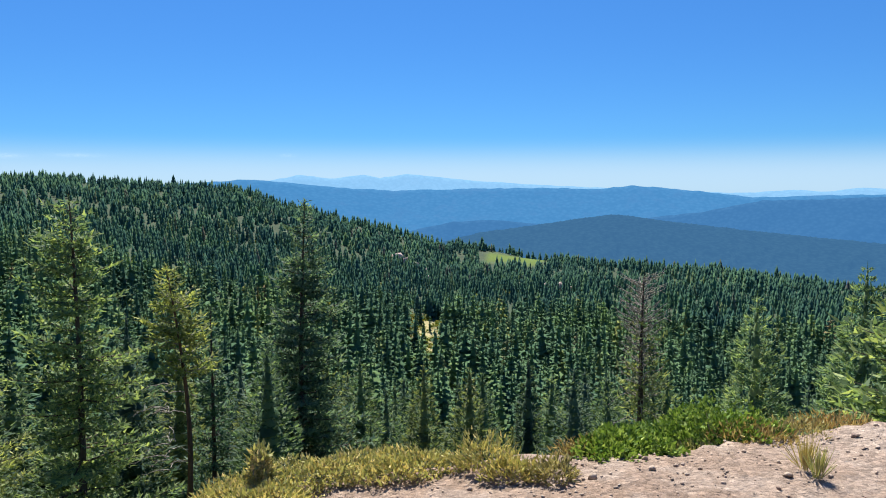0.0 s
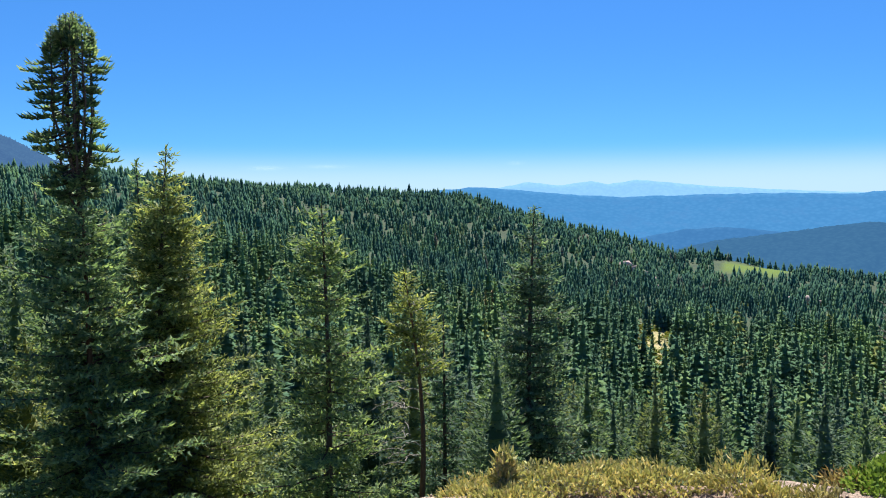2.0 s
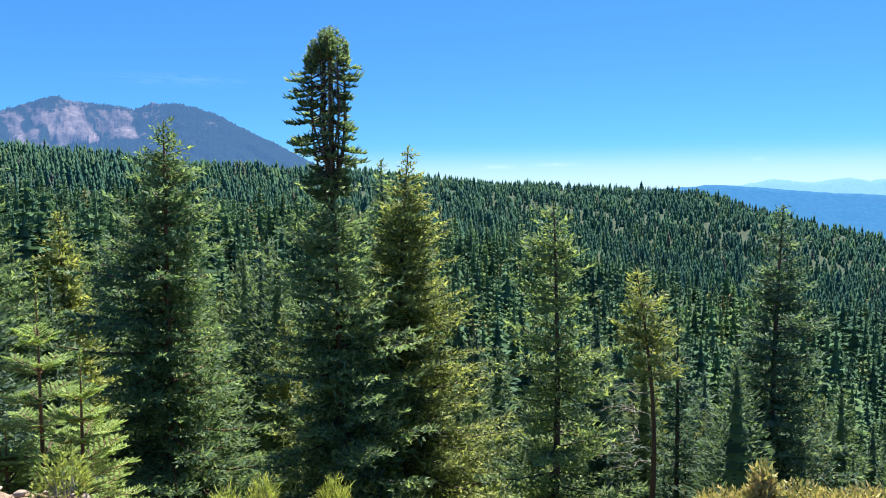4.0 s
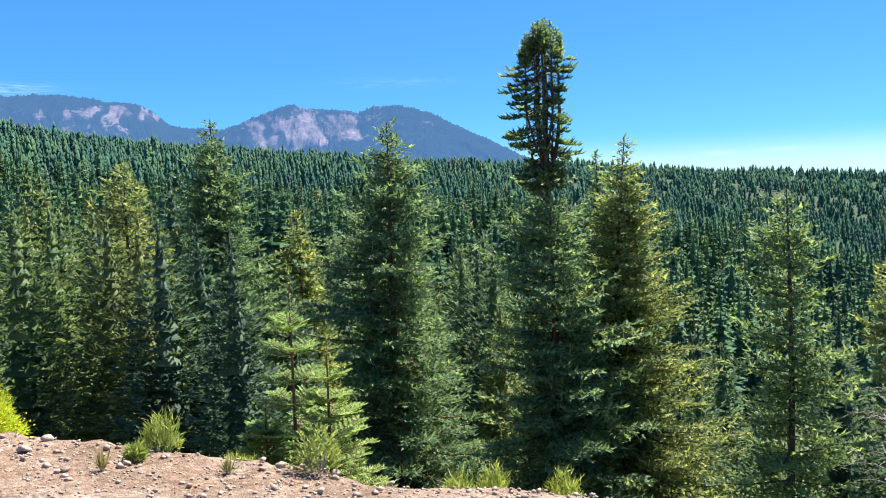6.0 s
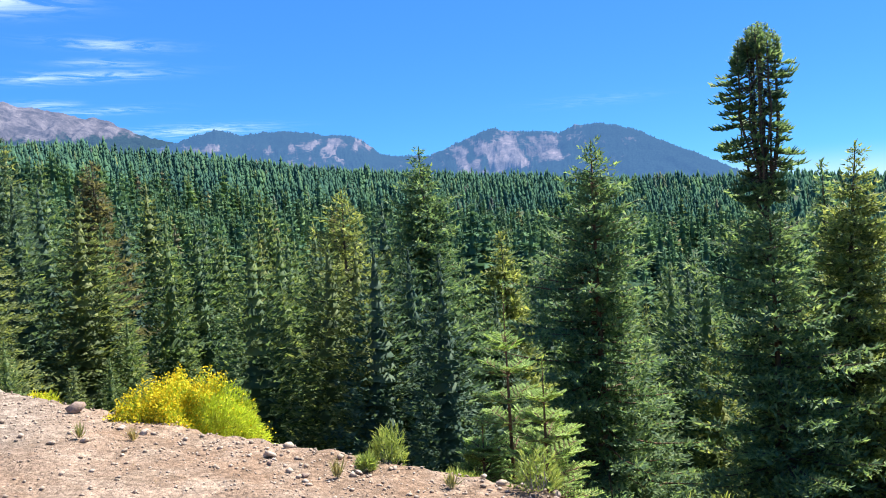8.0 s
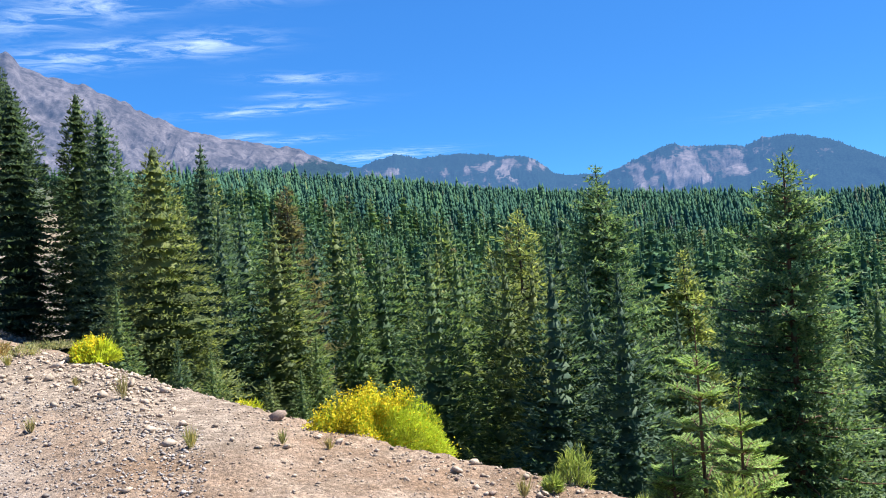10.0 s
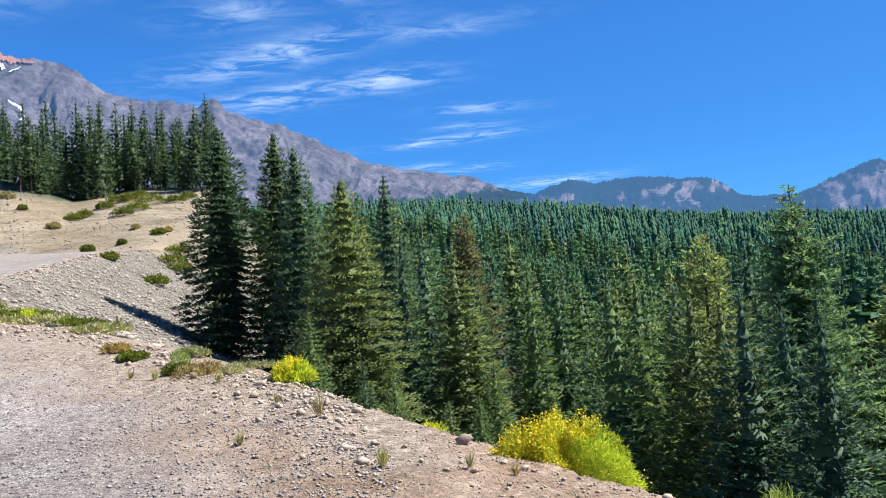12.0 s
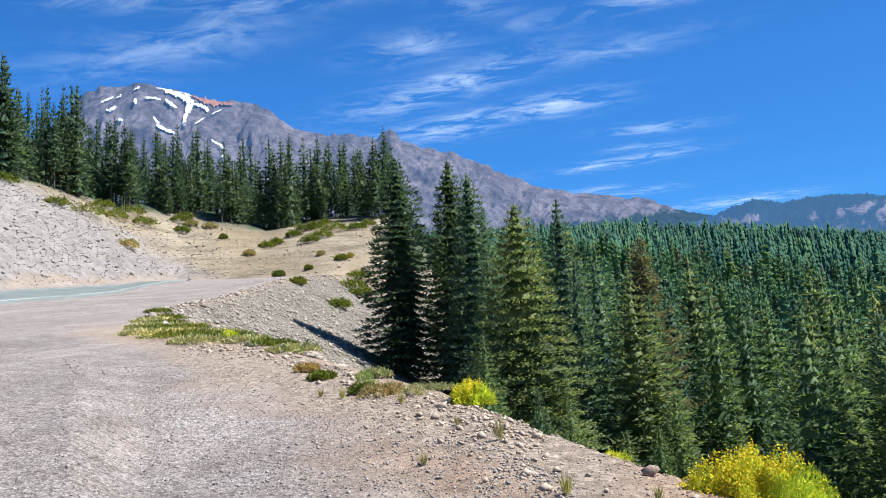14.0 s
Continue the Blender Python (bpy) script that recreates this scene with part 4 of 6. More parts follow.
hero(64.9, 40, 5.4, 3.9, FIR, "tall pointed fir behind the saplings", shape=0.69, per=9, ragged=0.35)
hero(70.6, 38, 2.8, 3.6, FIR_OLIVE, "thin-crowned fir showing its trunk", ragged=0.5, bare=0.3, shape=0.58)
hero(59.3, 46, -1.0, 3.0, FIR_OLIVE, "yellowish fir between larger ones", tw_len=0.34, tw_wid=0.15, gap=0.15)
hero(75.3, 42, -3.5, 2.1, STAND_GREEN, "narrow fir in the stand below the rim", dense=(28, 6000, 0.25, 0.11), shape=0.75)
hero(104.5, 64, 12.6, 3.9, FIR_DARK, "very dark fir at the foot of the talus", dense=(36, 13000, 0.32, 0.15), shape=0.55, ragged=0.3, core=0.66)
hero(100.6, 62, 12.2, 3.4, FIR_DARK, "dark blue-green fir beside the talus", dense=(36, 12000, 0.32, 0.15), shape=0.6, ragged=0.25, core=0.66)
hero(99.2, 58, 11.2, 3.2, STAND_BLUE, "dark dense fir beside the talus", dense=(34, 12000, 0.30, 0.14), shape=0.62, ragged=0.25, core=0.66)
hero(95.9, 36, 8.7, 3.5, STAND_OLIVE, "sunlit olive-green fir, broad and dense", dense=(30, 20000, 0.21, 0.09), shape=0.68, ragged=0.2, core=0.7)
hero(92.8, 48, 8.9, 2.8, STAND_BLUE, "tall narrow fir with layered boughs", dense=(36, 11000, 0.26, 0.12), shape=0.75, ragged=0.25, core=0.62)
hero(87.2, 50, 5.5, 2.9, FIR_BROWN, "brownish thinning fir in the stand", ragged=0.35, bare=0.3, tw_len=0.34, tw_wid=0.15, gap=0.15)


def candelabra(az, r, top_el):
    """An old fir whose top broke long ago: a ring of upright stems carries the new crown."""
    p = polar(az, r)
    z0 = gz(az, r) - 0.1
    h = EYE + r * math.tan(radians(top_el)) - z0
    g = np.random.default_rng(4141)
    fork = h - 6.6
    low, trunk, wood = conifer(fork + 0.9, 3.2, 4142, shape=0.42, ragged=0.5, start=0.05, tip=3.0)
    stems, pieces = [], [low]
    base, tip, wid, nor = [], [], [], []
    up = np.array([0, 0, 1.0])

    def sprays(c, d, size, count=2):
        side = np.cross(d, up)
        side /= np.linalg.norm(side) + 1e-6
        for k in range(count):
            e = d * 0.75 + side * (-1 if k % 2 else 1) * g.uniform(0.3, 1.0) + up * g.normal(0.05, 0.25)
            base.append(c)
            tip.append(c + e * size * g.uniform(0.6, 1.2))
            wid.append(size * g.uniform(0.28, 0.42))
            nor.append(up + g.normal(0, 0.45, 3))

    # upright stems, bare for most of their length and tufted at the top
    for k in range(16):
        a = k * 2.4 + g.normal(0, 0.2)
        rad = 0.08 + 0.82 * (k / 15) ** 0.8
        out = np.array([math.cos(a), math.sin(a), 0]) * rad
        top = h - 0.75 * rad ** 2 - abs(g.normal(0, 0.15))
        foot = fork - 0.8 + g.uniform(-0.3, 2.2)
        q = np.linspace(0, 1, 12)
        flare = np.minimum(1, q * 2.4) ** 0.8 * (1 - 0.12 * q)
        pts = np.stack([out[0] * flare, out[1] * flare, foot + (top - foot) * q], 1) + g.normal(0, 0.018, (12, 3))
        stems.append(tube(pts, np.linspace(0.055, 0.012, 12), 5))
        for z in np.arange(foot + 0.8, top - 0.8, 0.12):
            c = np.array([np.interp(z, pts[:, 2], pts[:, 0]), np.interp(z, pts[:, 2], pts[:, 1]), z])
            t_ = g.uniform(0, 6.28)
            sprays(c, np.array([math.cos(t_), math.sin(t_), 0.4]), g.uniform(0.14, 0.3), 2)
        for z in np.arange(top - g.uniform(0.7, 1.3), top, 0.06):
            c = np.array([np.interp(z, pts[:, 2], pts[:, 0]), np.interp(z, pts[:, 2], pts[:, 1]), z])
            for _ in range(3):
                t_ = g.uniform(0, 6.28)
                d = np.array([math.cos(t_), math.sin(t_), 0.5])
                L = 0.08 + 0.2 * min(1.0, (top - z) * 1.2)
                sprays(c + d * L * 0.3, d, L, 3)
    # ragged side boughs, longer on one side
    depth = [0, 0.3, 0.8, 1.3, 2.2, 2.7, 3.1, 3.6, 4.25, 4.8, 5.3, 5.7, 6.2, 6.6]
    long_side = [0.1, 0.25, 0.45, 0.8, 1.75, 1.85, 1.2, 1.7, 2.25, 1.3, 0.95, 0.75, 1.8, 0.9]
    short_side = [0.1, 0.2, 0.45, 0.9, 1.25, 0.9, 0.7, 0.85, 1.0, 1.3, 1.4, 0.9, 0.7, 0.7]
    lean = radians(az) + math.pi
    for k in range(250):
        dz = 0.7 + 5.9 * g.uniform(0, 1) ** 0.85
        a = g.uniform(0, 6.28)
        c_ = math.cos(a - lean)
        if abs(c_) < 0.55 and g.uniform() < (0.96 if 0.9 < dz < 3.2 else 0.4):
            continue
        L = float(np.interp(dz, depth, long_side if c_ > 0 else short_side)) * (0.45 + 0.55 * abs(c_)) * g.uniform(0.6, 1.12)
        d = np.array([math.cos(a), math.sin(a), 0])
        z = h - dz + 0.25 * L
        q = np.linspace(0, 1, 6)
        line = np.array([0, 0, z]) + d * (0.15 + q * (L - 0.15))[:, None] + up * (L * (-0.62 * q + 0.36 * q ** 2))[:, None]
        stems.append(tube(line, np.linspace(0.03, 0.007, 6), 4))
        for s_ in np.arange(0.45, 1.02, 0.10 / max(L, 0.3)):
            c = np.array([np.interp(s_, q, line[:, i]) for i in range(3)])
            sprays(c, d + up * (0.0 + 0.6 * s_), g.uniform(0.16, 0.32), 4)
    pieces.append(blades(np.array(base), np.array(tip), np.array(wid), np.array(nor)))
    ms = [("trunk", raw_mesh("old_fir_trunk", *trunk, BARK_RED, True)), ("crown", raw_mesh("old_fir_crown", *merge(pieces), FIR)), ("branchwork", raw_mesh("old_fir_boughs", *merge([wood] + stems), BARK))]
    HERO.append((p.x, p.y, 2.4))
    plant("fir_tree", p.x, p.y, z0, ms, label="very tall old fir with a candelabra top of upright stems", group="trees below the turnout")


def bare_boughs(h0, h1, count, reach, seed, curl=0.35, thick=0.022):
    g = np.random.default_rng(seed)
    out = []
    for k in range(count):
        a, z = g.uniform(0, 6.28), g.uniform(h0, h1)
        L = reach * g.uniform(0.5, 1.1)
        d = np.array([math.cos(a), math.sin(a), 0])
        q = np.linspace(0, 1, 6)
        pts = np.array([0, 0, z]) + d * (q * L)[:, None] + np.array([0, 0, 1.0]) * (L * (0.35 * q - curl * 1.6 * q ** 2) + g.normal(0, 0.03, 6))[:, None]
        out.append(tube(pts, np.linspace(thick, 0.006, 6), 4))
        for _ in range(3):
            i = int(g.integers(2, 6))
            e = pts[i - 1] + (d * g.uniform(0.1, 0.3) + np.array([-d[1], d[0], 0]) * g.normal(0, 0.3) + [0, 0, g.normal(0, 0.15)]) * L * 0.6
            out.append(tube([pts[i - 1], e], [thick * 0.5, 0.004], 3))
    return merge(out)


def sparse_fir(az, r, top_el):
    p = polar(az, r)
    z0 = gz(az, r) - 0.1
    h = EYE + r * math.tan(radians(top_el)) - z0
    crown, trunk, wood = conifer(h, 1.35, 1950, tip=1.2, start=0.72, shape=0.6, ragged=0.4, tip_up=0.3, droop=0.0, per=8)
    ms = [("trunk", raw_mesh("sparse_trunk", *trunk, BARK_RED, True)), ("crown", raw_mesh("sparse_crown", *crown, FIR_OLIVE)), ("branchwork", raw_mesh("sparse_boughs", *merge([wood, bare_boughs(h * 0.42, h * 0.72, 24, 1.5, 1951)]), DEADWOOD))]
    HERO.append((p.x, p.y, 1.2))
    plant("fir_tree", p.x, p.y, z0, ms, label="sparse fir with a tufted top and bleached dead boughs", group="trees below the turnout")


def dying_fir(az, r, top_el):
    p = polar(az, r)
    z0 = gz(az, r) - 0.1
    h = EYE + r * math.tan(radians(top_el)) - z0
    crown, trunk, wood = conifer(h * 0.86, 1.0, 1410, shape=0.38, ragged=0.45, bare=0.08, whorl=0.34, tw_len=0.2, tw_wid=0.08)
    tall = tube([[0, 0, 0], [0, 0, h * 0.8], [0.05, 0, h]], [0.16, 0.05, 0.012], 7)
    ms = [("trunk", raw_mesh("dying_trunk", *merge([trunk, tall]), BARK, True)), ("crown", raw_mesh("dying_crown", *crown, FIR_OLIVE)), ("branchwork", raw_mesh("dying_boughs", *merge([bare_boughs(h * 0.62, h * 0.99, 200, 0.8, 1411, -0.1, 0.013), bare_boughs(h * 0.15, h * 0.65, 70, 0.95, 1412, 0.45, 0.014)]), DEADWOOD))]
    HERO.append((p.x, p.y, 1.0))
    plant("fir_tree", p.x, p.y, z0, ms, label="half-dead fir with a bleached twiggy top", group="trees below the turnout")


candelabra(41.2, 31, 11.9)
sparse_fir(19.5, 33, -5.4)
dying_fir(-14.2, 24, -6.1)


# ---------------------------------------------------------------- forest
def bushy_tree(half, seed, n, core=True):
    """A conifer one metre high for the middle distance: tiers of drooping tufts that shorten towards the tip."""
    g = np.random.default_rng(seed)
    u = 0.03 + 0.95 * (np.arange(n) + g.uniform(0, 1, n)) / n
    u = 1 - (1 - u) ** 0.8
    tiers = max(7, int(n ** 0.5))
    u = np.round(u * tiers) / tiers * 0.7 + u * 0.3
    a = np.arange(n) * 2.4 + g.normal(0, 0.4, n)
    L = half * ((1 - u) ** 0.8 + 0.04) * g.uniform(0.45, 1.2, n)
    d = np.stack([np.cos(a), np.sin(a), 0 * a], 1)
    up = np.array([0, 0, 1.0])
    at = d * (0.35 * L)[:, None] + up * (u + 0.06 * L + 0.01)[:, None]
    way = d * 0.9 + up * (-0.28 + 0.5 * u)[:, None] + g.normal(0, 0.12, (n, 3))
    way /= np.linalg.norm(way, axis=1, keepdims=True)
    nor = up + d * 1.0 + g.normal(0, 0.2, (n, 3))
    k = 1.7 * half / math.sqrt(n / 60)
    crown = sprigs(at, way, 0.72 * L + 0.012, k * (0.4 + 0.6 * (1 - u)) * g.uniform(0.7, 1.25, n), nor)
    return crown if not core else merge([crown, tube([[0, 0, -0.05], [0, 0, 0.12], [0, 0, 1.0]], [half * 0.15, half * 0.5, 0.002], 5)])


def spire(half, seed, tiers, sides):
    """A slender far conifer one metre high: stacked ragged cones."""
    g = np.random.default_rng(seed)
    pieces = []
    for t in range(tiers):
        z0 = 0.02 + 0.93 * t / tiers
        z1 = min(1.0, z0 + 1.6 / tiers)
        rad = half * (1 - z0) ** 0.8
        a = np.arange(sides) * 2 * np.pi / sides + t * 1.1
        rr = rad * g.uniform(0.75, 1.25, sides)
        ring = np.stack([rr * np.cos(a), rr * np.sin(a), z0 + g.uniform(-0.25, 0.25, sides) / tiers], 1)
        k = np.arange(sides)
        pieces.append((np.concatenate([ring, [[g.normal(0, 0.004), g.normal(0, 0.004), z1]]]), np.stack([k, (k + 1) % sides, np.full(sides, sides)], 1)))
    return merge(pieces)


def brush_clump(seed, n=36):
    """A rounded yellowing bush, one metre wide and high."""
    g = np.random.default_rng(seed)
    d = g.normal(0, 1, (n, 3))
    d[:, 2] = np.abs(d[:, 2])
    d /= np.linalg.norm(d, axis=1, keepdims=True)
    base = d * [0.5, 0.5, 0.85] * g.uniform(0.4, 0.85, (n, 1))
    return blades(base, base + d * 0.16 + g.normal(0, 0.09, (n, 3)), np.full(n, 0.26), d + g.normal(0, 0.4, (n, 3)))


def stand(name, places, templates, material, label, smooth=False):
    """Many trees of one far wood in one mesh. places: rows of x, y, z, height factor, width factor, turn, kind."""
    vs, fs, o = [], [], 0
    for k, (tv, tf) in enumerate(templates):
        p = places[places[:, 6] == k]
        if not len(p):
            continue
        c, s = np.cos(p[:, 5])[:, None], np.sin(p[:, 5])[:, None]
        x = (tv[None, :, 0] * c - tv[None, :, 1] * s) * p[:, 4:5] + p[:, 0:1]
        y = (tv[None, :, 0] * s + tv[None, :, 1] * c) * p[:, 4:5] + p[:, 1:2]
        z = tv[None, :, 2] * p[:, 3:4] + p[:, 2:3]
        vs.append(np.stack([x, y, z], -1).reshape(-1, 3))
        fs.append((tf[None] + (np.arange(len(p)) * len(tv))[:, None, None] + o).reshape(-1, 3))
        o += len(p) * len(tv)
    me = raw_mesh(name, np.concatenate(vs), np.concatenate(fs), material, smooth)
    counts = [(len(tv), (places[:, 6] == k).sum()) for k, (tv, _) in enumerate(templates)]
    set_attr(me, "tone", np.concatenate([np.repeat(G.uniform(0, 1, n), c) for c, n in counts]))
    return tagged(new(name, me), label, "forest", kind="stuff")


G = np.random.default_rng(77)


def scatter(r0, r1, az0, az1, area, jitter=1.0):
    n = int(radians(az1 - az0) / 2 * (r1 ** 2 - r0 ** 2) / area)
    r = np.sqrt(G.uniform(r0 ** 2, r1 ** 2, n))
    az = G.uniform(az0, az1, n)
    return az, r


def skyline_limit(az):
    """The highest elevation that trees of the near stand reach, heading by heading."""
    return np.interp(az, [-40, -10, 0, 15, 30, 45, 60, 75, 85, 92, 100], [-13, -13, -13, -11, -6, -4, -2.5, 0, 2.5, 4.5, 6])


def rows_for(az, r, hmin, hmax, kinds):
    a = np.radians(az)
    x, y = -r * np.sin(a), r * np.cos(a)
    z = height_polar(az, r) - 0.3
    n = len(az)
    h = hmin + (hmax - hmin) * G.beta(1.6, 1.9, n) * (0.82 + 0.25 * fractal(x / 45, y / 45, 2, 71)) + np.where(G.uniform(0, 1, n) < 0.05, 0.25 * hmax, 0.0)
    return np.stack([x, y, z, h, h * G.uniform(0.85, 1.25, n), G.uniform(0, 6.28, n), G.integers(0, kinds, n)], 1)


# far slopes
def open_ground(az, r):
    """The meadow on the ridge and a few bare gaps."""
    return ((az > -7.9) & (az < -2.6) & (r > 790 + 30 * np.sin(az * 2.2)) & (r < 955)) | (fractal(az / 3.0, r / 90, 3, 31) > 1.35)


az, r = scatter(650, 1150, -42, 102, 66)
keep = ~open_ground(az, r)
DISTANT_T = [spire(hw, 180 + i, 3, 5) for i, hw in enumerate((0.18, 0.22, 0.26))]
stand("distant_forest", rows_for(az[keep], r[keep], 6, 15, 3), DISTANT_T, HAZED_FIR, "dense dark conifer forest on the skyline slopes", True)
az, r = scatter(380, 650, -42, 102, 38)
keep = ~open_ground(az, r)
FAR_T = [spire(hw, 200 + i, 5, 5) for i, hw in enumerate((0.16, 0.19, 0.23))]
stand("far_forest", rows_for(az[keep], r[keep], 6, 16.5, 3), FAR_T, HAZED_FIR, "dense dark conifer forest covering the far slopes", True)
# middle slopes
for r0, r1, area, boughs, name in ((230, 390, 25, 46, "valley_forest"), (135, 230, 23, 110, "middle_forest")):
    az, r = scatter(r0, r1, -42, 102, area)
    keep = ~((az > -0.2) & (az < 2.6) & (r > 255) & (r < 385) & (G.uniform(0, 1, len(az)) < 0.88))
    az, r = az[keep], r[keep]
    MID_T = [bushy_tree(hw, 300 + i, boughs) for i, hw in enumerate((0.14, 0.165, 0.19, 0.225))]
    stand(name, rows_for(az, r, 7, 21, 4), MID_T, FAR_FIR, "dark green conifer forest on the valley slopes")
# yellowing brush in the clearings
ba, br = [], []
for a0, a1, r0, r1, n in ((-1.2, 4.0, 240, 400, 150), (2, 9, 300, 520, 60), (9, 24, 420, 640, 40), (-12, 0, 420, 600, 30), (12, 30, 90, 260, 60)):
    ba.append(G.uniform(a0, a1, n))
    br.append(G.uniform(r0, r1, n))
rows = rows_for(np.concatenate(ba), np.concatenate(br), 2.0, 5.0, 2)
rows[:, 4] *= 1.5
rows[:, 2] += 0.3
stand("valley_brush", rows, [brush_clump(51), brush_clump(52)], BROADLEAF, "yellow-green brush in clearings of the forest")
# the wood on the hill above the road
az, r = scatter(180, 700, 102, 150, 520)
stand("hill_forest", rows_for(az, r, 9, 15, 4), MID_T, FAR_FIR, "conifers on the hillside above the road")

# the near stand, tree by tree
NEAR_KINDS, MIDDLE_KINDS, HILL_KINDS = [], [], []
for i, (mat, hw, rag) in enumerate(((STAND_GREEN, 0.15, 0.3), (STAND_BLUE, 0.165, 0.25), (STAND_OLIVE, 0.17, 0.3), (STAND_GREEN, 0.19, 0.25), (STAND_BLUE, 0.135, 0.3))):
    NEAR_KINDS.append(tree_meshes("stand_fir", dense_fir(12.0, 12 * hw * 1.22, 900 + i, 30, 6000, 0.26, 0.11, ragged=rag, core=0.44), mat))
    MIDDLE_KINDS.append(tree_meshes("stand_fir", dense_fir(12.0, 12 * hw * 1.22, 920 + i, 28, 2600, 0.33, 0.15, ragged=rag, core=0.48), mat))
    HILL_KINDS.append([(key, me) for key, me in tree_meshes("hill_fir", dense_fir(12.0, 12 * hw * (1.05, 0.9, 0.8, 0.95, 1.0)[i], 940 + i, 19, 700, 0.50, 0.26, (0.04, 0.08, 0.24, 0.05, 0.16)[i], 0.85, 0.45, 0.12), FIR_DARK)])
az, r = scatter(24, 140, -40, 101, 30)
order = np.argsort(r)
placed = [(x, y, w) for x, y, w in HERO]
rest, made = [], 0
for a_, r_ in zip(az[order], r[order]):
    p = polar(a_, r_)
    z = gz(a_, r_) - 0.2
    h = G.uniform(8, 17) if a_ < 45 else G.uniform(10, 22)
    lim = skyline_limit(a_) if r_ < 75 else skyline_limit(a_) + 3
    h = min(h, EYE + r_ * math.tan(radians(float(lim))) - z)
    open_side = a_ < 9 and r_ < 75
    if (a_ > 78 and r_ < 26) or (14 < a_ < 28 and r_ < 37):
        continue
    if a_ > 78 and r_ < 40:
        h = min(h, G.uniform(3.5, 8.5))
    if h < (8.5 if open_side else 3.2) or any((p.x - x) ** 2 + (p.y - y) ** 2 < (0.7 * w + 0.8) ** 2 for x, y, w in placed[:60]):
        continue
    k = int(G.integers(0, len(NEAR_KINDS)))
    if made < 290:
        plant("fir_tree", p.x, p.y, z, (NEAR_KINDS if made < 70 else MIDDLE_KINDS)[k], h / 12.0, G.uniform(0, 6.28), ("green", "blue-green", "olive-green", "broad green", "narrow blue-green")[k] + " fir in the stand below the turnout", "firs of the stand", G.uniform(0.95, 1.25))
        made += 1
    else:
        rest.append((p.x, p.y, z, h, h * G.uniform(0.9, 1.2), G.uniform(0, 6.28), G.integers(0, 3)))
if rest:
    REST_T = [bushy_tree(hw * 1.25, 400 + i, 220) for i, hw in enumerate((0.12, 0.14, 0.16))]
    stand("stand_forest", np.array(rest), REST_T, FAR_FIR, "closed stand of firs on the lower slope")
# firs at the top of the cut slope, in a row and behind it
for n_hill in range(215):
    a_ = 103.5 + 38.5 * (n_hill * 0.6180339 % 1.0)
    edge = float(np.interp(a_, *HILL_EDGE))
    r_ = edge + (G.uniform(-1, 5) if n_hill % 5 < 2 else 3 + abs(G.normal(0, 26)))
    p = polar(a_, r_)
    k = int(G.integers(0, 5))
    plant("hill_fir", p.x, p.y, gz(a_, r_) - 0.2, HILL_KINDS[k], (G.uniform(5, 11) if n_hill % 4 == 0 else G.uniform(11, 18.5)) / 12.0, G.uniform(0, 6.28), ("dark green", "blue-green", "dark blue-green", "broad green", "narrow blue-green")[k] + " fir above the bare cut slope", "firs above the road", G.uniform(0.62, 0.95))


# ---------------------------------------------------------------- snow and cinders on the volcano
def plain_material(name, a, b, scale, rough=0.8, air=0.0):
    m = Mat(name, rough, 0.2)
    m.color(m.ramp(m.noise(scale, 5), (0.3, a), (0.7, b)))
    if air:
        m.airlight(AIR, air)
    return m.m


# both glow a little in AIR blue, to carry the volcano's haze
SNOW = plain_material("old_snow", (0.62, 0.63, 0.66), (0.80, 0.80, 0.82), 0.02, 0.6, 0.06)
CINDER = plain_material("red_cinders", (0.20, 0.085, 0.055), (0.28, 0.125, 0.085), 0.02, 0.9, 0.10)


def flank_strip(name, line, material, lift, seed, thin=0.85):
    """A strip that lies on the volcano's flank along a line of heading, elevation and width in degrees."""
    g = np.random.default_rng(seed)
    pts = []
    for (a0, e0, w0), (a1, e1, w1) in zip(line, line[1:]):
        for s in np.linspace(0, 1, 13)[: 13 if (a1, e1, w1) == line[-1] else 12]:
            pts.append((a0 + (a1 - a0) * s, e0 + (e1 - e0) * s, (w0 + (w1 - w0) * s) * g.uniform(0.55, 1.3)))
    P = np.array(pts)
    P[:, :2] += g.normal(0, 0.022, (len(P), 2))
    P[:, 2] *= thin
    d = np.gradient(P[:, :2], axis=0)
    d /= np.linalg.norm(d, axis=1, keepdims=True) + 1e-9
    n = np.stack([-d[:, 1], d[:, 0]], 1)
    ends = np.ones(len(P))
    ends[[0, -1]], ends[[1, -2]] = 0.1, 0.55
    verts = []
    for q in (-0.5, -0.2, 0.2, 0.5):
        jig = g.normal(0, 0.14, len(P)) if abs(q) == 0.5 else np.zeros(len(P))
        for (a, e, w), nn, en, j in zip(P, n, ends, jig):
            k = (q + np.sign(q) * j) * w * en
            verts.append(volcano.at(a + nn[0] * k, e + nn[1] * k, lift))
    ob = new(name, raw_mesh(name, np.array([tuple(v) for v in verts]), grid_faces(4, len(P)), material))
    ob.parent = volcano.ob
    return ob


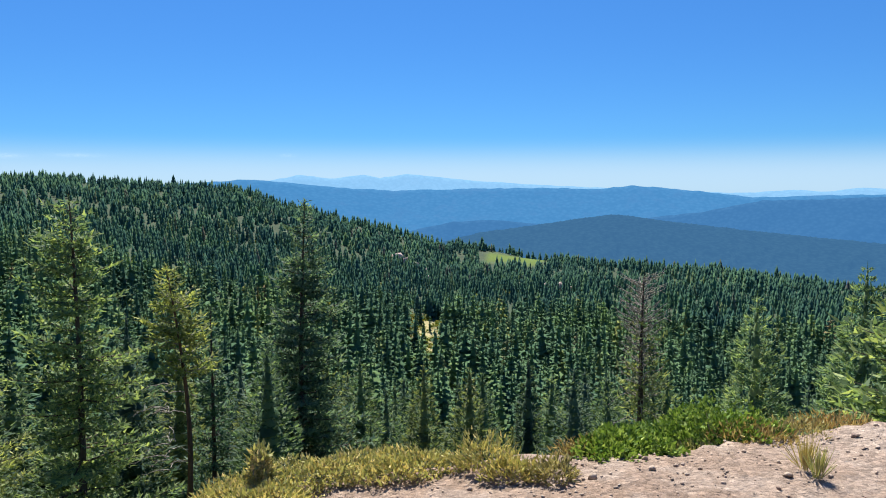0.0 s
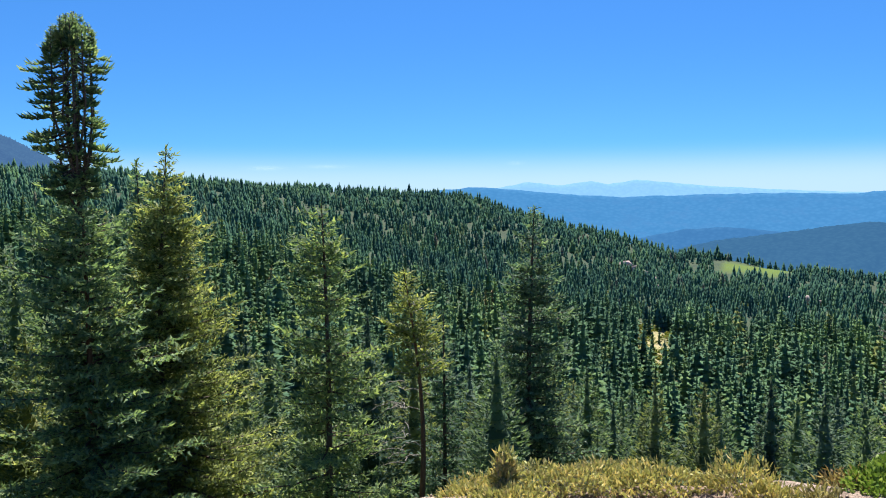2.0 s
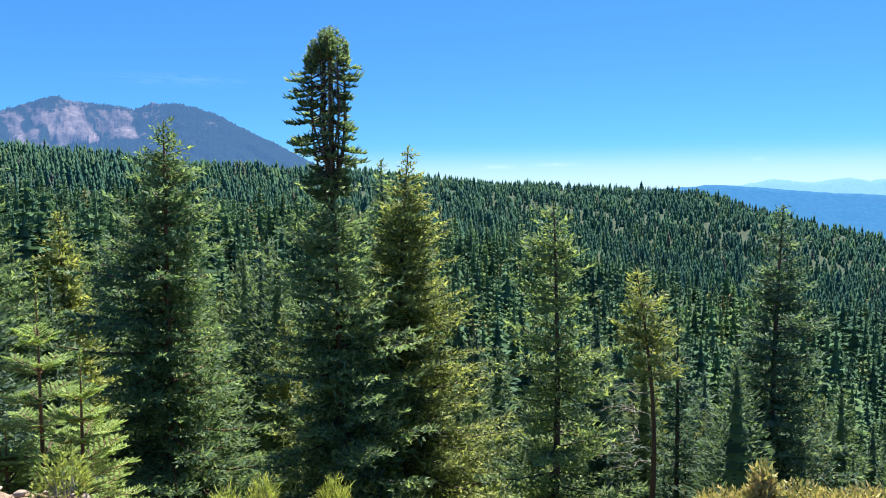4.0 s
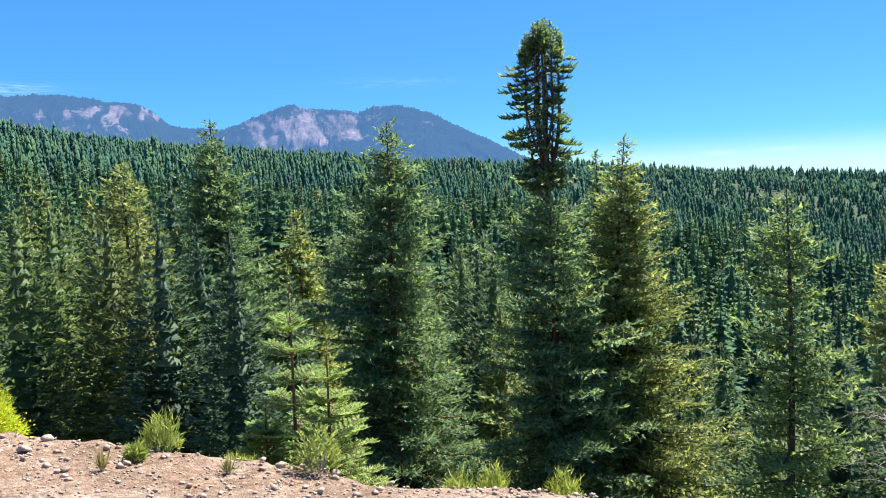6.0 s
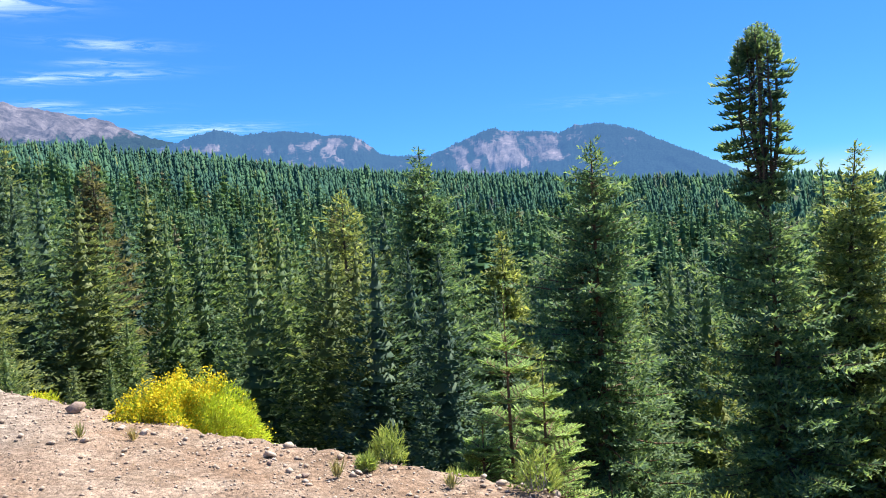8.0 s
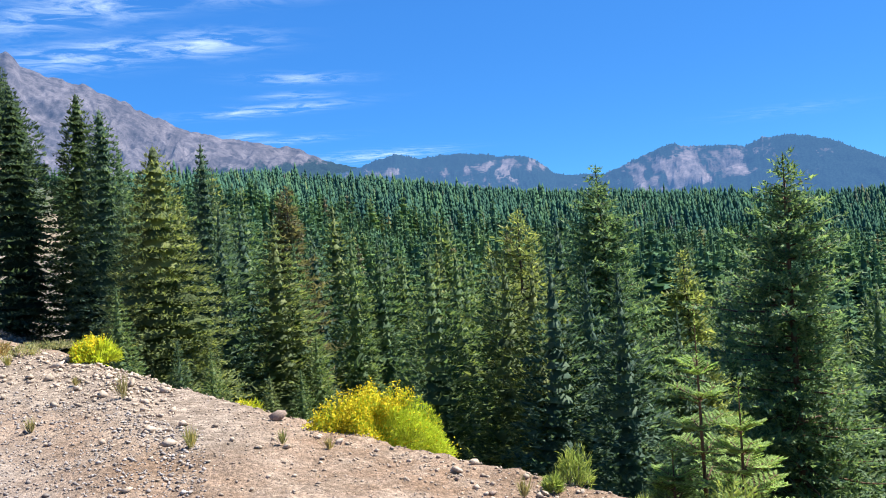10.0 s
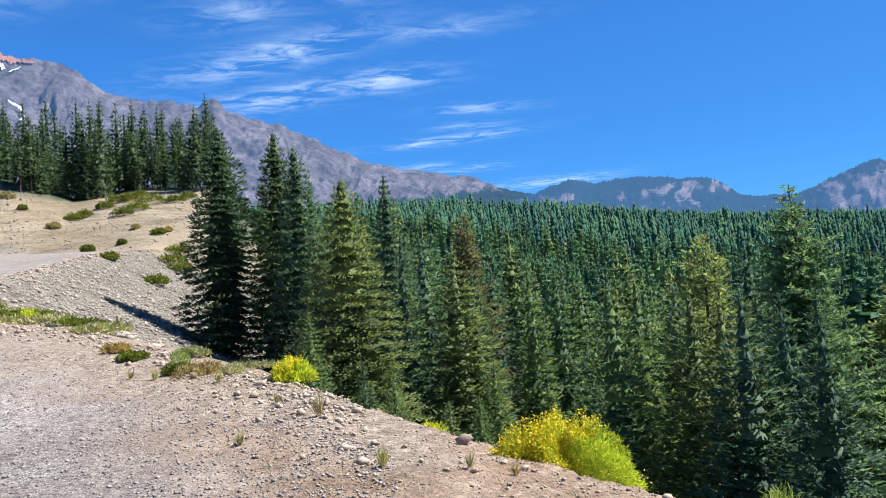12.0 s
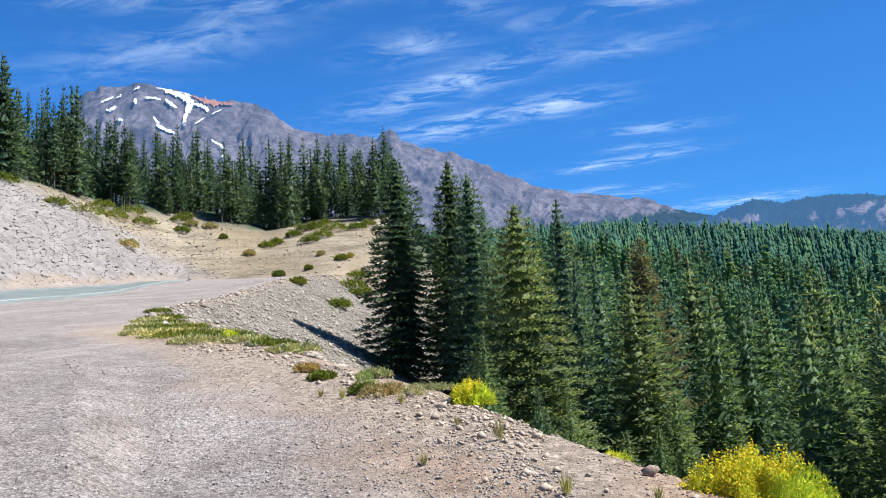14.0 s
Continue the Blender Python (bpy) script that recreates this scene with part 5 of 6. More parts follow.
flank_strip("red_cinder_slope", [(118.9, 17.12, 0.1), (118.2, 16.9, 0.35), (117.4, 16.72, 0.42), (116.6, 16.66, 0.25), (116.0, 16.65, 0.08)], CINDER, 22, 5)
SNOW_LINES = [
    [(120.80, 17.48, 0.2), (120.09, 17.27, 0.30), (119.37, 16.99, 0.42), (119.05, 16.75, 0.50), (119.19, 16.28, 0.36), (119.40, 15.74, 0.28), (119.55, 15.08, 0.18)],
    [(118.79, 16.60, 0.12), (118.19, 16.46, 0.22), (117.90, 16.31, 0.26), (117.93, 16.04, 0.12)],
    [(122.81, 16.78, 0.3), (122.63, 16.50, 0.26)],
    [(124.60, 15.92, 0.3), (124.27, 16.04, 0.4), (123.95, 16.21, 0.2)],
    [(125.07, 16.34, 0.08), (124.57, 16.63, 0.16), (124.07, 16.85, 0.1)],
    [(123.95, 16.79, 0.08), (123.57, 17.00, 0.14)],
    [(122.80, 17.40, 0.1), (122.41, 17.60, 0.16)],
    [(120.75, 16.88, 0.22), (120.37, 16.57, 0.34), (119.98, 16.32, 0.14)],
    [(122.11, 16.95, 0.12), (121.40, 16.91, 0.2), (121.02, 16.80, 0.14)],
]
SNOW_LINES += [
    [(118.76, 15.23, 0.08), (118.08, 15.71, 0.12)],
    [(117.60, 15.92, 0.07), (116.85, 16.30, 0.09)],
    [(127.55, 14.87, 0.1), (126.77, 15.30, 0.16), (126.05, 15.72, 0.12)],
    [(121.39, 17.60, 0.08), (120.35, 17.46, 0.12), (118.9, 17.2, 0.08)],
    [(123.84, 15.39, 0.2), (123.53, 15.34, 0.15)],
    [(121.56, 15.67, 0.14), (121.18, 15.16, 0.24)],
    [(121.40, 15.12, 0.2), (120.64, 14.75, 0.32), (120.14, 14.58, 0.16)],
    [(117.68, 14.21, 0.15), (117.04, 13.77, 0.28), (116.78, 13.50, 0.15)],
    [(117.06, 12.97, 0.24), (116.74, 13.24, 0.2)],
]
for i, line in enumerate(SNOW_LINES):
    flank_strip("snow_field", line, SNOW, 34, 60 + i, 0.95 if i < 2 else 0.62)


# ---------------------------------------------------------------- the road
def polar_strip(inner, outer, lift, samples=90, across=4):
    """A strip draped on the ground between two lines of heading and distance."""
    q = np.linspace(0, 1, samples)

    def line(l):
        k = np.linspace(0, 1, len(l))
        return np.interp(q, k, [p[0] for p in l]), np.interp(q, k, [p[1] for p in l])

    (ai, ri), (ao, ro) = line(inner), line(outer)
    verts = []
    for w in np.linspace(0, 1, across):
        az, r = ai + (ao - ai) * w, ri + (ro - ri) * w
        a = np.radians(az)
        verts.append(np.stack([-r * np.sin(a), r * np.cos(a), plain_height(az, r) + lift], 1))
    top = np.concatenate(verts)
    skirt = np.concatenate([verts[0] - [0, 0, 0.5], verts[-1] - [0, 0, 0.5]])
    f = grid_faces(across, samples)
    o = across * samples
    k = np.arange(samples - 1)
    side = np.stack([k, k + 1, o + k + 1, o + k], 1)
    side2 = np.stack([(across - 1) * samples + k, (across - 1) * samples + k + 1, o + samples + k + 1, o + samples + k], 1)
    return np.concatenate([top, skirt]), np.concatenate([f, side, side2])


def asphalt_material():
    m = Mat("worn_asphalt", 0.75, 0.3)
    c = m.mix(m.ramp(m.noise(0.6, 5), (0.35, 0.0), (0.65, 1.0)), (0.130, 0.140, 0.130), (0.180, 0.190, 0.178))
    c = m.mix(1.0, c, m.ramp(m.noise(35, 4), (0.3, 0.8), (0.7, 1.15)), "MULTIPLY")
    m.color(c).bump(m.noise(80, 3), 0.3, 0.01)
    return m.m


ASPHALT = asphalt_material()
LINE = plain_material("road_paint", (0.22, 0.22, 0.21), (0.36, 0.36, 0.345), 1.2)
NEARSIDE = [(160, 36), (150, 42.5), (140, 51), (131, 62), (127, 70), (124, 79), (121.5, 92), (119.5, 106)]
FARSIDE = [(160, 43), (150, 50), (140, 60), (131, 74), (127, 83), (124, 93), (121.5, 105), (119.2, 118)]
v, f = polar_strip(NEARSIDE, FARSIDE, 0.16, 160, 5)
tagged(new("road", raw_mesh("road", v, f, ASPHALT, True)), "grey-green asphalt road climbing round a bend", "road", kind="structure")
v, f = polar_strip([(a, r + 0.9) for a, r in NEARSIDE], [(a, r + 1.05) for a, r in NEARSIDE], 0.19, 160, 2)
tagged(new("road_line", raw_mesh("road_line", v, f, LINE)), "white painted edge line of the road", "road marking", kind="structure")


# ---------------------------------------------------------------- stones
def stone_material(name, a, b):
    m = Mat(name, 0.9, 0.2)
    c = m.mix(m.ramp(m.noise(14, 5), (0.35, 0.0), (0.65, 1.0)), a, b)
    c = m.mix(1.0, c, m.ramp(m.rand(), (0.0, 0.82), (1.0, 1.15)), "MULTIPLY")
    c = m.mix(1.0, c, m.ramp(m.island(), (0.0, 0.72), (1.0, 1.28)), "MULTIPLY")
    m.color(c).bump(m.noise(30, 5), 0.5, 0.01)
    return m.m


STONE = stone_material("andesite_stone", (0.360, 0.268, 0.198), (0.500, 0.392, 0.308))
GRAVEL_BIT = stone_material("gravel_bit", (0.190, 0.150, 0.132), (0.430, 0.372, 0.340))
TALUS_STONE = stone_material("talus_stone", (0.225, 0.182, 0.144), (0.380, 0.316, 0.260))
DARK_STONE = stone_material("dark_andesite", (0.090, 0.076, 0.066), (0.190, 0.162, 0.142))
SLOPE_STONE = stone_material("slope_stone", (0.120, 0.092, 0.070), (0.230, 0.182, 0.138))
RED_STONE = stone_material("reddish_stone", (0.255, 0.172, 0.136), (0.370, 0.275, 0.220))


def stone_shape(seed, points=14, flat=0.6):
    """An angular broken stone: the hull of a few points."""
    g = np.random.default_rng(seed)
    bm = bmesh.new()
    p = g.normal(0, 1, (points, 3))
    p /= np.linalg.norm(p, axis=1, keepdims=True)
    p *= g.uniform(0.30, 0.58, (points, 1)) * np.array([1.0, g.uniform(0.6, 0.9), flat * g.uniform(0.75, 1.1)])
    for q in p:
        bm.verts.new(q)
    bmesh.ops.convex_hull(bm, input=bm.verts[:])
    bmesh.ops.delete(bm, geom=[v for v in bm.verts if not v.link_faces], context="VERTS")
    bmesh.ops.triangulate(bm, faces=bm.faces[:])
    bm.verts.index_update()
    v = np.array([q.co[:] for q in bm.verts])
    f = np.array([[q.index for q in t.verts] for t in bm.faces])
    bm.free()
    return v, f


def hit(az, el, r0=1.5):
    """Where the look from the turning point at this heading and elevation meets the ground."""
    r = np.geomspace(r0, 900, 5000)
    z = height_polar(np.full_like(r, az), r)
    ray = EYE + (r - ARM) * math.tan(radians(el))
    k = np.argmax(z >= ray)
    return float(r[k]) if z[k] >= ray[k] else None


STONE_MESHES = [raw_mesh("stone", *stone_shape(700 + i, 13), STONE if i % 3 else RED_STONE) for i in range(6)]
GS = np.random.default_rng(808)


def stone(az, r, size, k, sunk=0.25, label="angular pale stone lying on the gravel"):
    p = polar(az, r, gz(az, r))
    ob = new("stone", STONE_MESHES[k % 6])
    ob.matrix_world = Matrix.Translation((p.x, p.y, p.z + size * (0.25 - sunk * 0.4))) @ Euler((GS.normal(0, 0.25), GS.normal(0, 0.25), GS.uniform(0, 6.28))).to_matrix().to_4x4() @ Matrix.Diagonal((size, size, size, 1))
    return tagged(ob, label, "stone", "stones on the turnout")


# larger single stones: heading, elevation, width in metres
for i, (az, el, size) in enumerate([
    (88.2, -10.9, 0.24), (84.2, -13.0, 0.12), (76.2, -15.7, 0.15), (74.0, -17.3, 0.10), (70.4, -17.5, 0.10), (75.0, -15.2, 0.12), (66.6, -17.0, 0.16), (87.7, -12.9, 0.09),
    (91.9, -8.9, 0.16), (98.2, -7.4, 0.18), (103.6, -6.2, 0.16), (102.6, -6.4, 0.22), (106.4, -4.7, 0.22), (94.4, -10.5, 0.12), (89.6, -12.7, 0.09), (107.3, -6.8, 0.14),
    (54.5, -20.0, 0.16), (49.5, -20.6, 0.20), (47.8, -20.8, 0.12), (60.5, -19.0, 0.10), (-22.5, -19.3, 0.08), (-26.5, -16.2, 0.08), (-28.5, -16.0, 0.07), (-25.0, -19.0, 0.05),
]):
    r = hit(az, el)
    if r:
        stone(az, r, size, i)
n_st = 0
while n_st < 130:
    az = GS.uniform(-30, 118)
    if az < 20 and n_st % 4:
        az += 60
    rim_r = float(np.interp(az, *RIM))
    r = rim_r * (1 - abs(GS.normal(0, 0.16)))
    if r < 2.6:
        continue
    stone(az, r, float(np.clip(GS.lognormal(-3.25, 0.45), 0.02, 0.10)), n_st)
    n_st += 1


def strewn(name, az, r, size, shapes, material, label, tilt=0.6, sink=0.15):
    n = len(az)
    a = np.radians(az)
    x, y, z = -r * np.sin(a), r * np.cos(a), height_polar(az, r)
    vs, fs, o = [], [], 0
    kind = GS.integers(0, len(shapes), n)
    for k, (tv, tf) in enumerate(shapes):
        idx = np.where(kind == k)[0]
        th = GS.uniform(0, 6.28, len(idx))
        tx = GS.normal(0, tilt * 0.5, len(idx))
        P = tv[None] * size[idx][:, None, None] * GS.uniform(0.75, 1.3, (len(idx), 1, 3))
        c, s = np.cos(tx)[:, None], np.sin(tx)[:, None]
        Y, Z = P[..., 1] * c - P[..., 2] * s, P[..., 1] * s + P[..., 2] * c
        c, s = np.cos(th)[:, None], np.sin(th)[:, None]
        X, Y = P[..., 0] * c - Y * s, P[..., 0] * s + Y * c
        vs.append(np.stack([X + x[idx][:, None], Y + y[idx][:, None], Z + (z[idx] + size[idx] * sink)[:, None]], -1).reshape(-1, 3))
        fs.append((tf[None] + (np.arange(len(idx)) * len(tv))[:, None, None] + o).reshape(-1, 3))
        o += len(idx) * len(tv)
    return tagged(new(name, raw_mesh(name, np.concatenate(vs), np.concatenate(fs), material)), label, "stones", kind="stuff")


OCTA = (np.array([[0.5, 0, 0], [0, 0.45, 0], [-0.5, 0, 0], [0, -0.4, 0], [0.05, 0, 0.32], [0, 0.05, -0.3]]), np.array([[0, 1, 4], [1, 2, 4], [2, 3, 4], [3, 0, 4], [1, 0, 5], [2, 1, 5], [3, 2, 5], [0, 3, 5]]))
SMALL = [OCTA, stone_shape(901, 8), OCTA]
# pebbles: most on the rim and on the gravel
az = np.concatenate([GS.uniform(-34, 126, 3000), GS.uniform(38, 100, 3500)])
rim_r = np.interp(az, *RIM)
r = np.where(GS.uniform(0, 1, 6500) < 0.65, rim_r * (1 - np.abs(GS.normal(0, 0.2, 6500))), GS.uniform(0.35, 1.05, 6500) * rim_r)
ok = r > 2.4
strewn("pebbles", az[ok], r[ok], np.clip(GS.lognormal(-3.95, 0.5, 6500), 0.008, 0.075)[ok], SMALL, STONE, "small loose pebbles and gravel bits on the turnout")
az = GS.uniform(93, 127, 9500)
r = np.interp(az, *RIM) * np.sqrt(GS.uniform(0.04, 0.62, 9500))
ok = r > 2.6
strewn("gravel_bits", az[ok], r[ok], np.clip(GS.lognormal(-3.8, 0.42, 9500), 0.012, 0.06)[ok], [OCTA], GRAVEL_BIT, "loose gravel bits on the turnout")
# a windrow of stony soil along the rim
az = GS.uniform(95, 120, 2800)
r = np.interp(az, *RIM) - np.abs(GS.normal(0.3, 1.5, 2800))
strewn("rim_rubble", az, r, np.clip(GS.lognormal(-3.2, 0.6, 2800), 0.015, 0.2), [OCTA, stone_shape(905, 8), stone_shape(906, 9)], STONE, "broken pale stones in the soil along the rim")
# broken rock on the talus below the road
az = GS.uniform(101.5, 122.5, 26000)
r = np.sqrt(GS.uniform(20 ** 2, 112 ** 2, 26000))
ok = gully(-r * np.sin(np.radians(az)), r * np.cos(np.radians(az)))[0] > -0.3
az, r = az[ok], r[ok]
strewn("talus_rocks", az, r, np.clip(GS.lognormal(-1.75, 0.5, len(az)), 0.07, 0.7), [OCTA, OCTA, stone_shape(903, 9)], TALUS_STONE, "broken grey rock covering the talus below the road", sink=0.1)
az = GS.uniform(117, 138, 4200)
r = np.interp(az, *ROAD_FOOT) + 1.0 + 44 * GS.beta(1.1, 1.5, 4200)
strewn("slope_rocks", az, r, np.clip(GS.lognormal(-1.75, 0.5, 4200), 0.08, 0.7), SMALL, DARK_STONE, "scattered dark rocks on the pale cut slope", sink=0.06)
az = GS.uniform(105, 130, 6500)
strewn("slope_grit", az, np.interp(az, *ROAD_FOOT) + GS.uniform(0, 40, 6500), np.clip(GS.lognormal(-2.05, 0.5, 6500), 0.07, 0.5), [OCTA], SLOPE_STONE, "small rocks on the sandy slope", sink=0.08)

# rock outcrops in the far forest
FAR_ROCK = plain_material("pale_outcrop_rock", (0.26, 0.19, 0.17), (0.42, 0.34, 0.31), 0.3, 0.9)
for i, (a_, r_, s_) in enumerate([(3.4, 700, 17), (2.7, 690, 15), (2.1, 680, 12), (1.5, 640, 12), (1.0, 600, 10), (-7.5, 560, 12), (-8.6, 545, 14), (-9.2, 540, 9), (-11.7, 560, 9), (1.8, 420, 6), (-5.6, 600, 8), (9.5, 640, 7)]):
    p = polar(a_, r_, gz(a_, r_))
    ob = new("rock_outcrop", raw_mesh("rock_outcrop", *stone_shape(950 + i, 26, 0.9), FAR_ROCK))
    ob.matrix_world = Matrix.Translation((p.x, p.y, p.z + s_ * 0.3)) @ Matrix.Rotation(i * 1.3, 4, "Z") @ Matrix.Diagonal((s_ * 0.8, s_ * 0.5, s_ * 0.75, 1))
    tagged(ob, "pale pinkish rock outcrop among the far conifers", "rock", "outcrops in the forest")


# ---------------------------------------------------------------- shrubs and plants
RABBIT = foliage("rabbitbrush_stems", (0.396, 0.45, 0.04), (0.595, 0.648, 0.059), (0.793, 0.819, 0.106), 0.35)
FLOWER = foliage("yellow_flowers", (0.462, 0.363, 0.017), (0.682, 0.528, 0.022), (0.825, 0.66, 0.044), 0.3)
MANZANITA = foliage("manzanita_leaves", (0.095, 0.160, 0.030), (0.200, 0.295, 0.058), (0.370, 0.450, 0.130), 0.25)
SLOPE_GREEN = foliage("slope_shrub_leaves", (0.100, 0.120, 0.022), (0.170, 0.190, 0.032), (0.270, 0.285, 0.052), 0.25)
MAT = foliage("mat_shrub_leaves", (0.260, 0.270, 0.110), (0.430, 0.410, 0.180), (0.680, 0.540, 0.270), 0.25)
DRY = foliage("dry_weed_stems", (0.270, 0.220, 0.080), (0.470, 0.380, 0.165), (0.640, 0.520, 0.270), 0.25)
RUST = foliage("rusty_weed_leaves", (0.300, 0.190, 0.080), (0.450, 0.320, 0.140), (0.580, 0.470, 0.220), 0.25)
WEED = foliage("green_weed_leaves", (0.221, 0.286, 0.078), (0.364, 0.429, 0.117), (0.533, 0.572, 0.195), 0.35)


def mound(g, n, wide, deep, h, leaf, width, upright=0.3, shell=0.55):
    """Leaf blades over a low dome at the origin."""
    d = g.normal(0, 1, (n, 3))
    d[:, 2] = np.abs(d[:, 2]) * 0.9 + 0.02
    d /= np.linalg.norm(d, axis=1, keepdims=True)
    ang = np.arctan2(d[:, 1], d[:, 0])
    lump = 1 + 0.16 * np.sin(3 * ang + g.uniform(0, 6)) + 0.12 * np.sin(7 * ang + 5 * d[:, 2] + g.uniform(0, 6))
    rad = (shell + (1 - shell) * g.uniform(0, 1, n) ** 0.6) * lump
    base = d * rad[:, None] * [wide / 2, deep / 2, h]
    way = d * (1 - upright) + np.array([0, 0, upright]) + g.normal(0, 0.38, (n, 3))
    way /= np.linalg.norm(way, axis=1, keepdims=True)
    nor = g.normal(0, 1, (n, 3)) + d
    return blades(base, base + way * (leaf * g.uniform(0.6, 1.3, n))[:, None], width * g.uniform(0.7, 1.3, n), nor), base, d


def stalks(g, ends, spread, thick):
    out = []
    for e in ends:
        b = np.array([e[0] * spread, e[1] * spread, -0.05])
        out.append(tube([b, (b + e) / 2 + g.normal(0, 0.02, 3), e], [thick, thick * 0.7, thick * 0.35], 3))
    return merge(out)


def seat(az, r, lift=0.0):
    """A pose on the ground, turned so that its width lies across the heading."""
    p = polar(az, r, gz(az, r) + lift)
    return Matrix.Translation(p) @ Matrix.Rotation(radians(az), 4, "Z")


def shrub(name, az, r, wide, deep, h, leaf, width, n, material, label, seed, flowers=0, upright=0.3, stem=DEADWOOD, group="", lift=0.0, stems=26, shell=0.55):
    g = np.random.default_rng(seed)
    root = new(name)
    root.matrix_world = seat(az, r, lift)
    root.empty_display_size = 0.2
    leaves, base, d = mound(g, n, wide, deep, h, leaf, width, upright, shell)
    ob = tagged(new("foliage", raw_mesh(name + "_foliage", *leaves, material)), kind="stuff")
    ob.parent = root
    if stems:
        pick = base[g.integers(0, n, stems)]
        ob = tagged(new("stemwork", raw_mesh(name + "_stalks", *stalks(g, pick, 0.25, 0.004 + 0.008 * h), stem)), kind="stuff")
        ob.parent = root
    if flowers:
        # blossom crowds the tips on the top and on one end
        w = np.where((base[:, 0] < 0.1 * wide * g.normal(0, 1, n)) | (d[:, 2] > 0.85), 1.0, 0.04)
        pick = g.choice(n, flowers, p=w / w.sum())
        tips = base[pick] * 1.06 + g.normal(0, 0.02, (flowers, 3)) + [0, 0, leaf * 0.5]
        nn = g.normal(0, 0.6, (flowers, 3)) + [0, 0, 1]
        way = g.normal(0, 1, (flowers, 3))
        way /= np.linalg.norm(way, axis=1, keepdims=True)
        bl = blades(tips, tips + way * (0.022 * g.uniform(0.6, 1.4, flowers))[:, None], np.full(flowers, 0.020), nn)
        ob = tagged(new("blossom", raw_mesh(name + "_blossom", *bl, FLOWER)), "yellow blossom", kind="stuff")
        ob.parent = root
    return tagged(root, label, "shrub", group)


shrub("rabbitbrush", 81.8, 8.05, 1.30, 0.9, 0.58, 0.062, 0.008, 20000, RABBIT, "large rounded rabbitbrush in yellow bloom at the rim", 21, 14000, 0.35, RABBIT, lift=-0.05, stems=60, shell=0.72)
shrub("rabbitbrush", 99.9, 12.5, 0.58, 0.45, 0.28, 0.12, 0.016, 2600, RABBIT, "small rabbitbrush covered in golden bloom on the rim", 22, 3200, 0.5, RABBIT, stems=20)
for i, (az, r, w, h) in enumerate([(-12.8, 5.35, 0.75, 0.22), (-15.3, 5.6, 0.95, 0.32), (-18.3, 5.75, 0.95, 0.38), (-20.4, 5.95, 0.6, 0.28), (-11.4, 5.25, 0.45, 0.15), (-16.8, 6.0, 0.9, 0.48)]):
    shrub("manzanita", az, r, w, 0.7, h, 0.030, 0.024, 4200, MANZANITA, "bright green leafy manzanita at the edge of the turnout", 31 + i, 0, 0.35, group="manzanitas at the rim")
for i, (az, r, w, d_, h) in enumerate([(13.6, 5.1, 0.7, 0.5, 0.10), (9.4, 5.0, 0.8, 0.55, 0.11), (5.6, 5.0, 0.8, 0.5, 0.11), (1.8, 4.95, 0.7, 0.45, 0.10), (11.8, 4.7, 0.5, 0.4, 0.09)]):
    shrub("mat_shrub", az, r, w, d_, h, 0.034, 0.014, 1500, MAT, "low mat of yellowish evergreen shrub on the rim", 41 + i, 0, 0.5, group="mats along the rim")
shrub("mat_shrub", 12.4, 4.95, 0.16, 0.14, 0.25, 0.06, 0.02, 500, MAT, "small upright yellowish shrub on the rim", 49, 0, 0.5, group="mats along the rim")
for i, (az, r, w, h, m_, lab) in enumerate([(-4.6, 4.7, 0.30, 0.15, MAT, "dry straw-coloured weedy shrub on the rim"), (-3.0, 4.85, 0.4, 0.22, MAT, "yellowish low shrub on the rim"), (-7.4, 4.7, 0.32, 0.13, DRY, "dry straw-coloured weed on the rim"), (-9.8, 5.2, 0.35, 0.13, RUST, "rusty low weed on the rim"), (-20.6, 5.7, 0.6, 0.14, RUST, "rusty low weed on the bank"), (-23.2, 6.0, 0.7, 0.15, DRY, "ochre low weed on the bank"), (-25.9, 6.3, 0.6, 0.16, RUST, "rusty low weed on the bank"), (-17.2, 5.5, 0.3, 0.08, MAT, "yellowish low weed on the bank"), (58.0, 5.75, 0.34, 0.34, WEED, "yellowing weed in front of the saplings"), (106.4, 13.4, 0.75, 0.26, RUST, "rusty shrub on the rim"), (103.9, 13.2, 0.4, 0.2, MAT, "olive shrub on the rim"), (102.6, 13.8, 0.9, 0.14, MAT, "olive mat on the rim"), (107.3, 14.6, 0.35, 0.28, WEED, "green weed on the rim")]):
    shrub("weed", az, r, w, w * 0.7, h * 0.85, 0.042, 0.012, int(300 + 800 * w), m_, lab, 51 + i, 0, 0.5, group="weeds on the rim", stems=14)
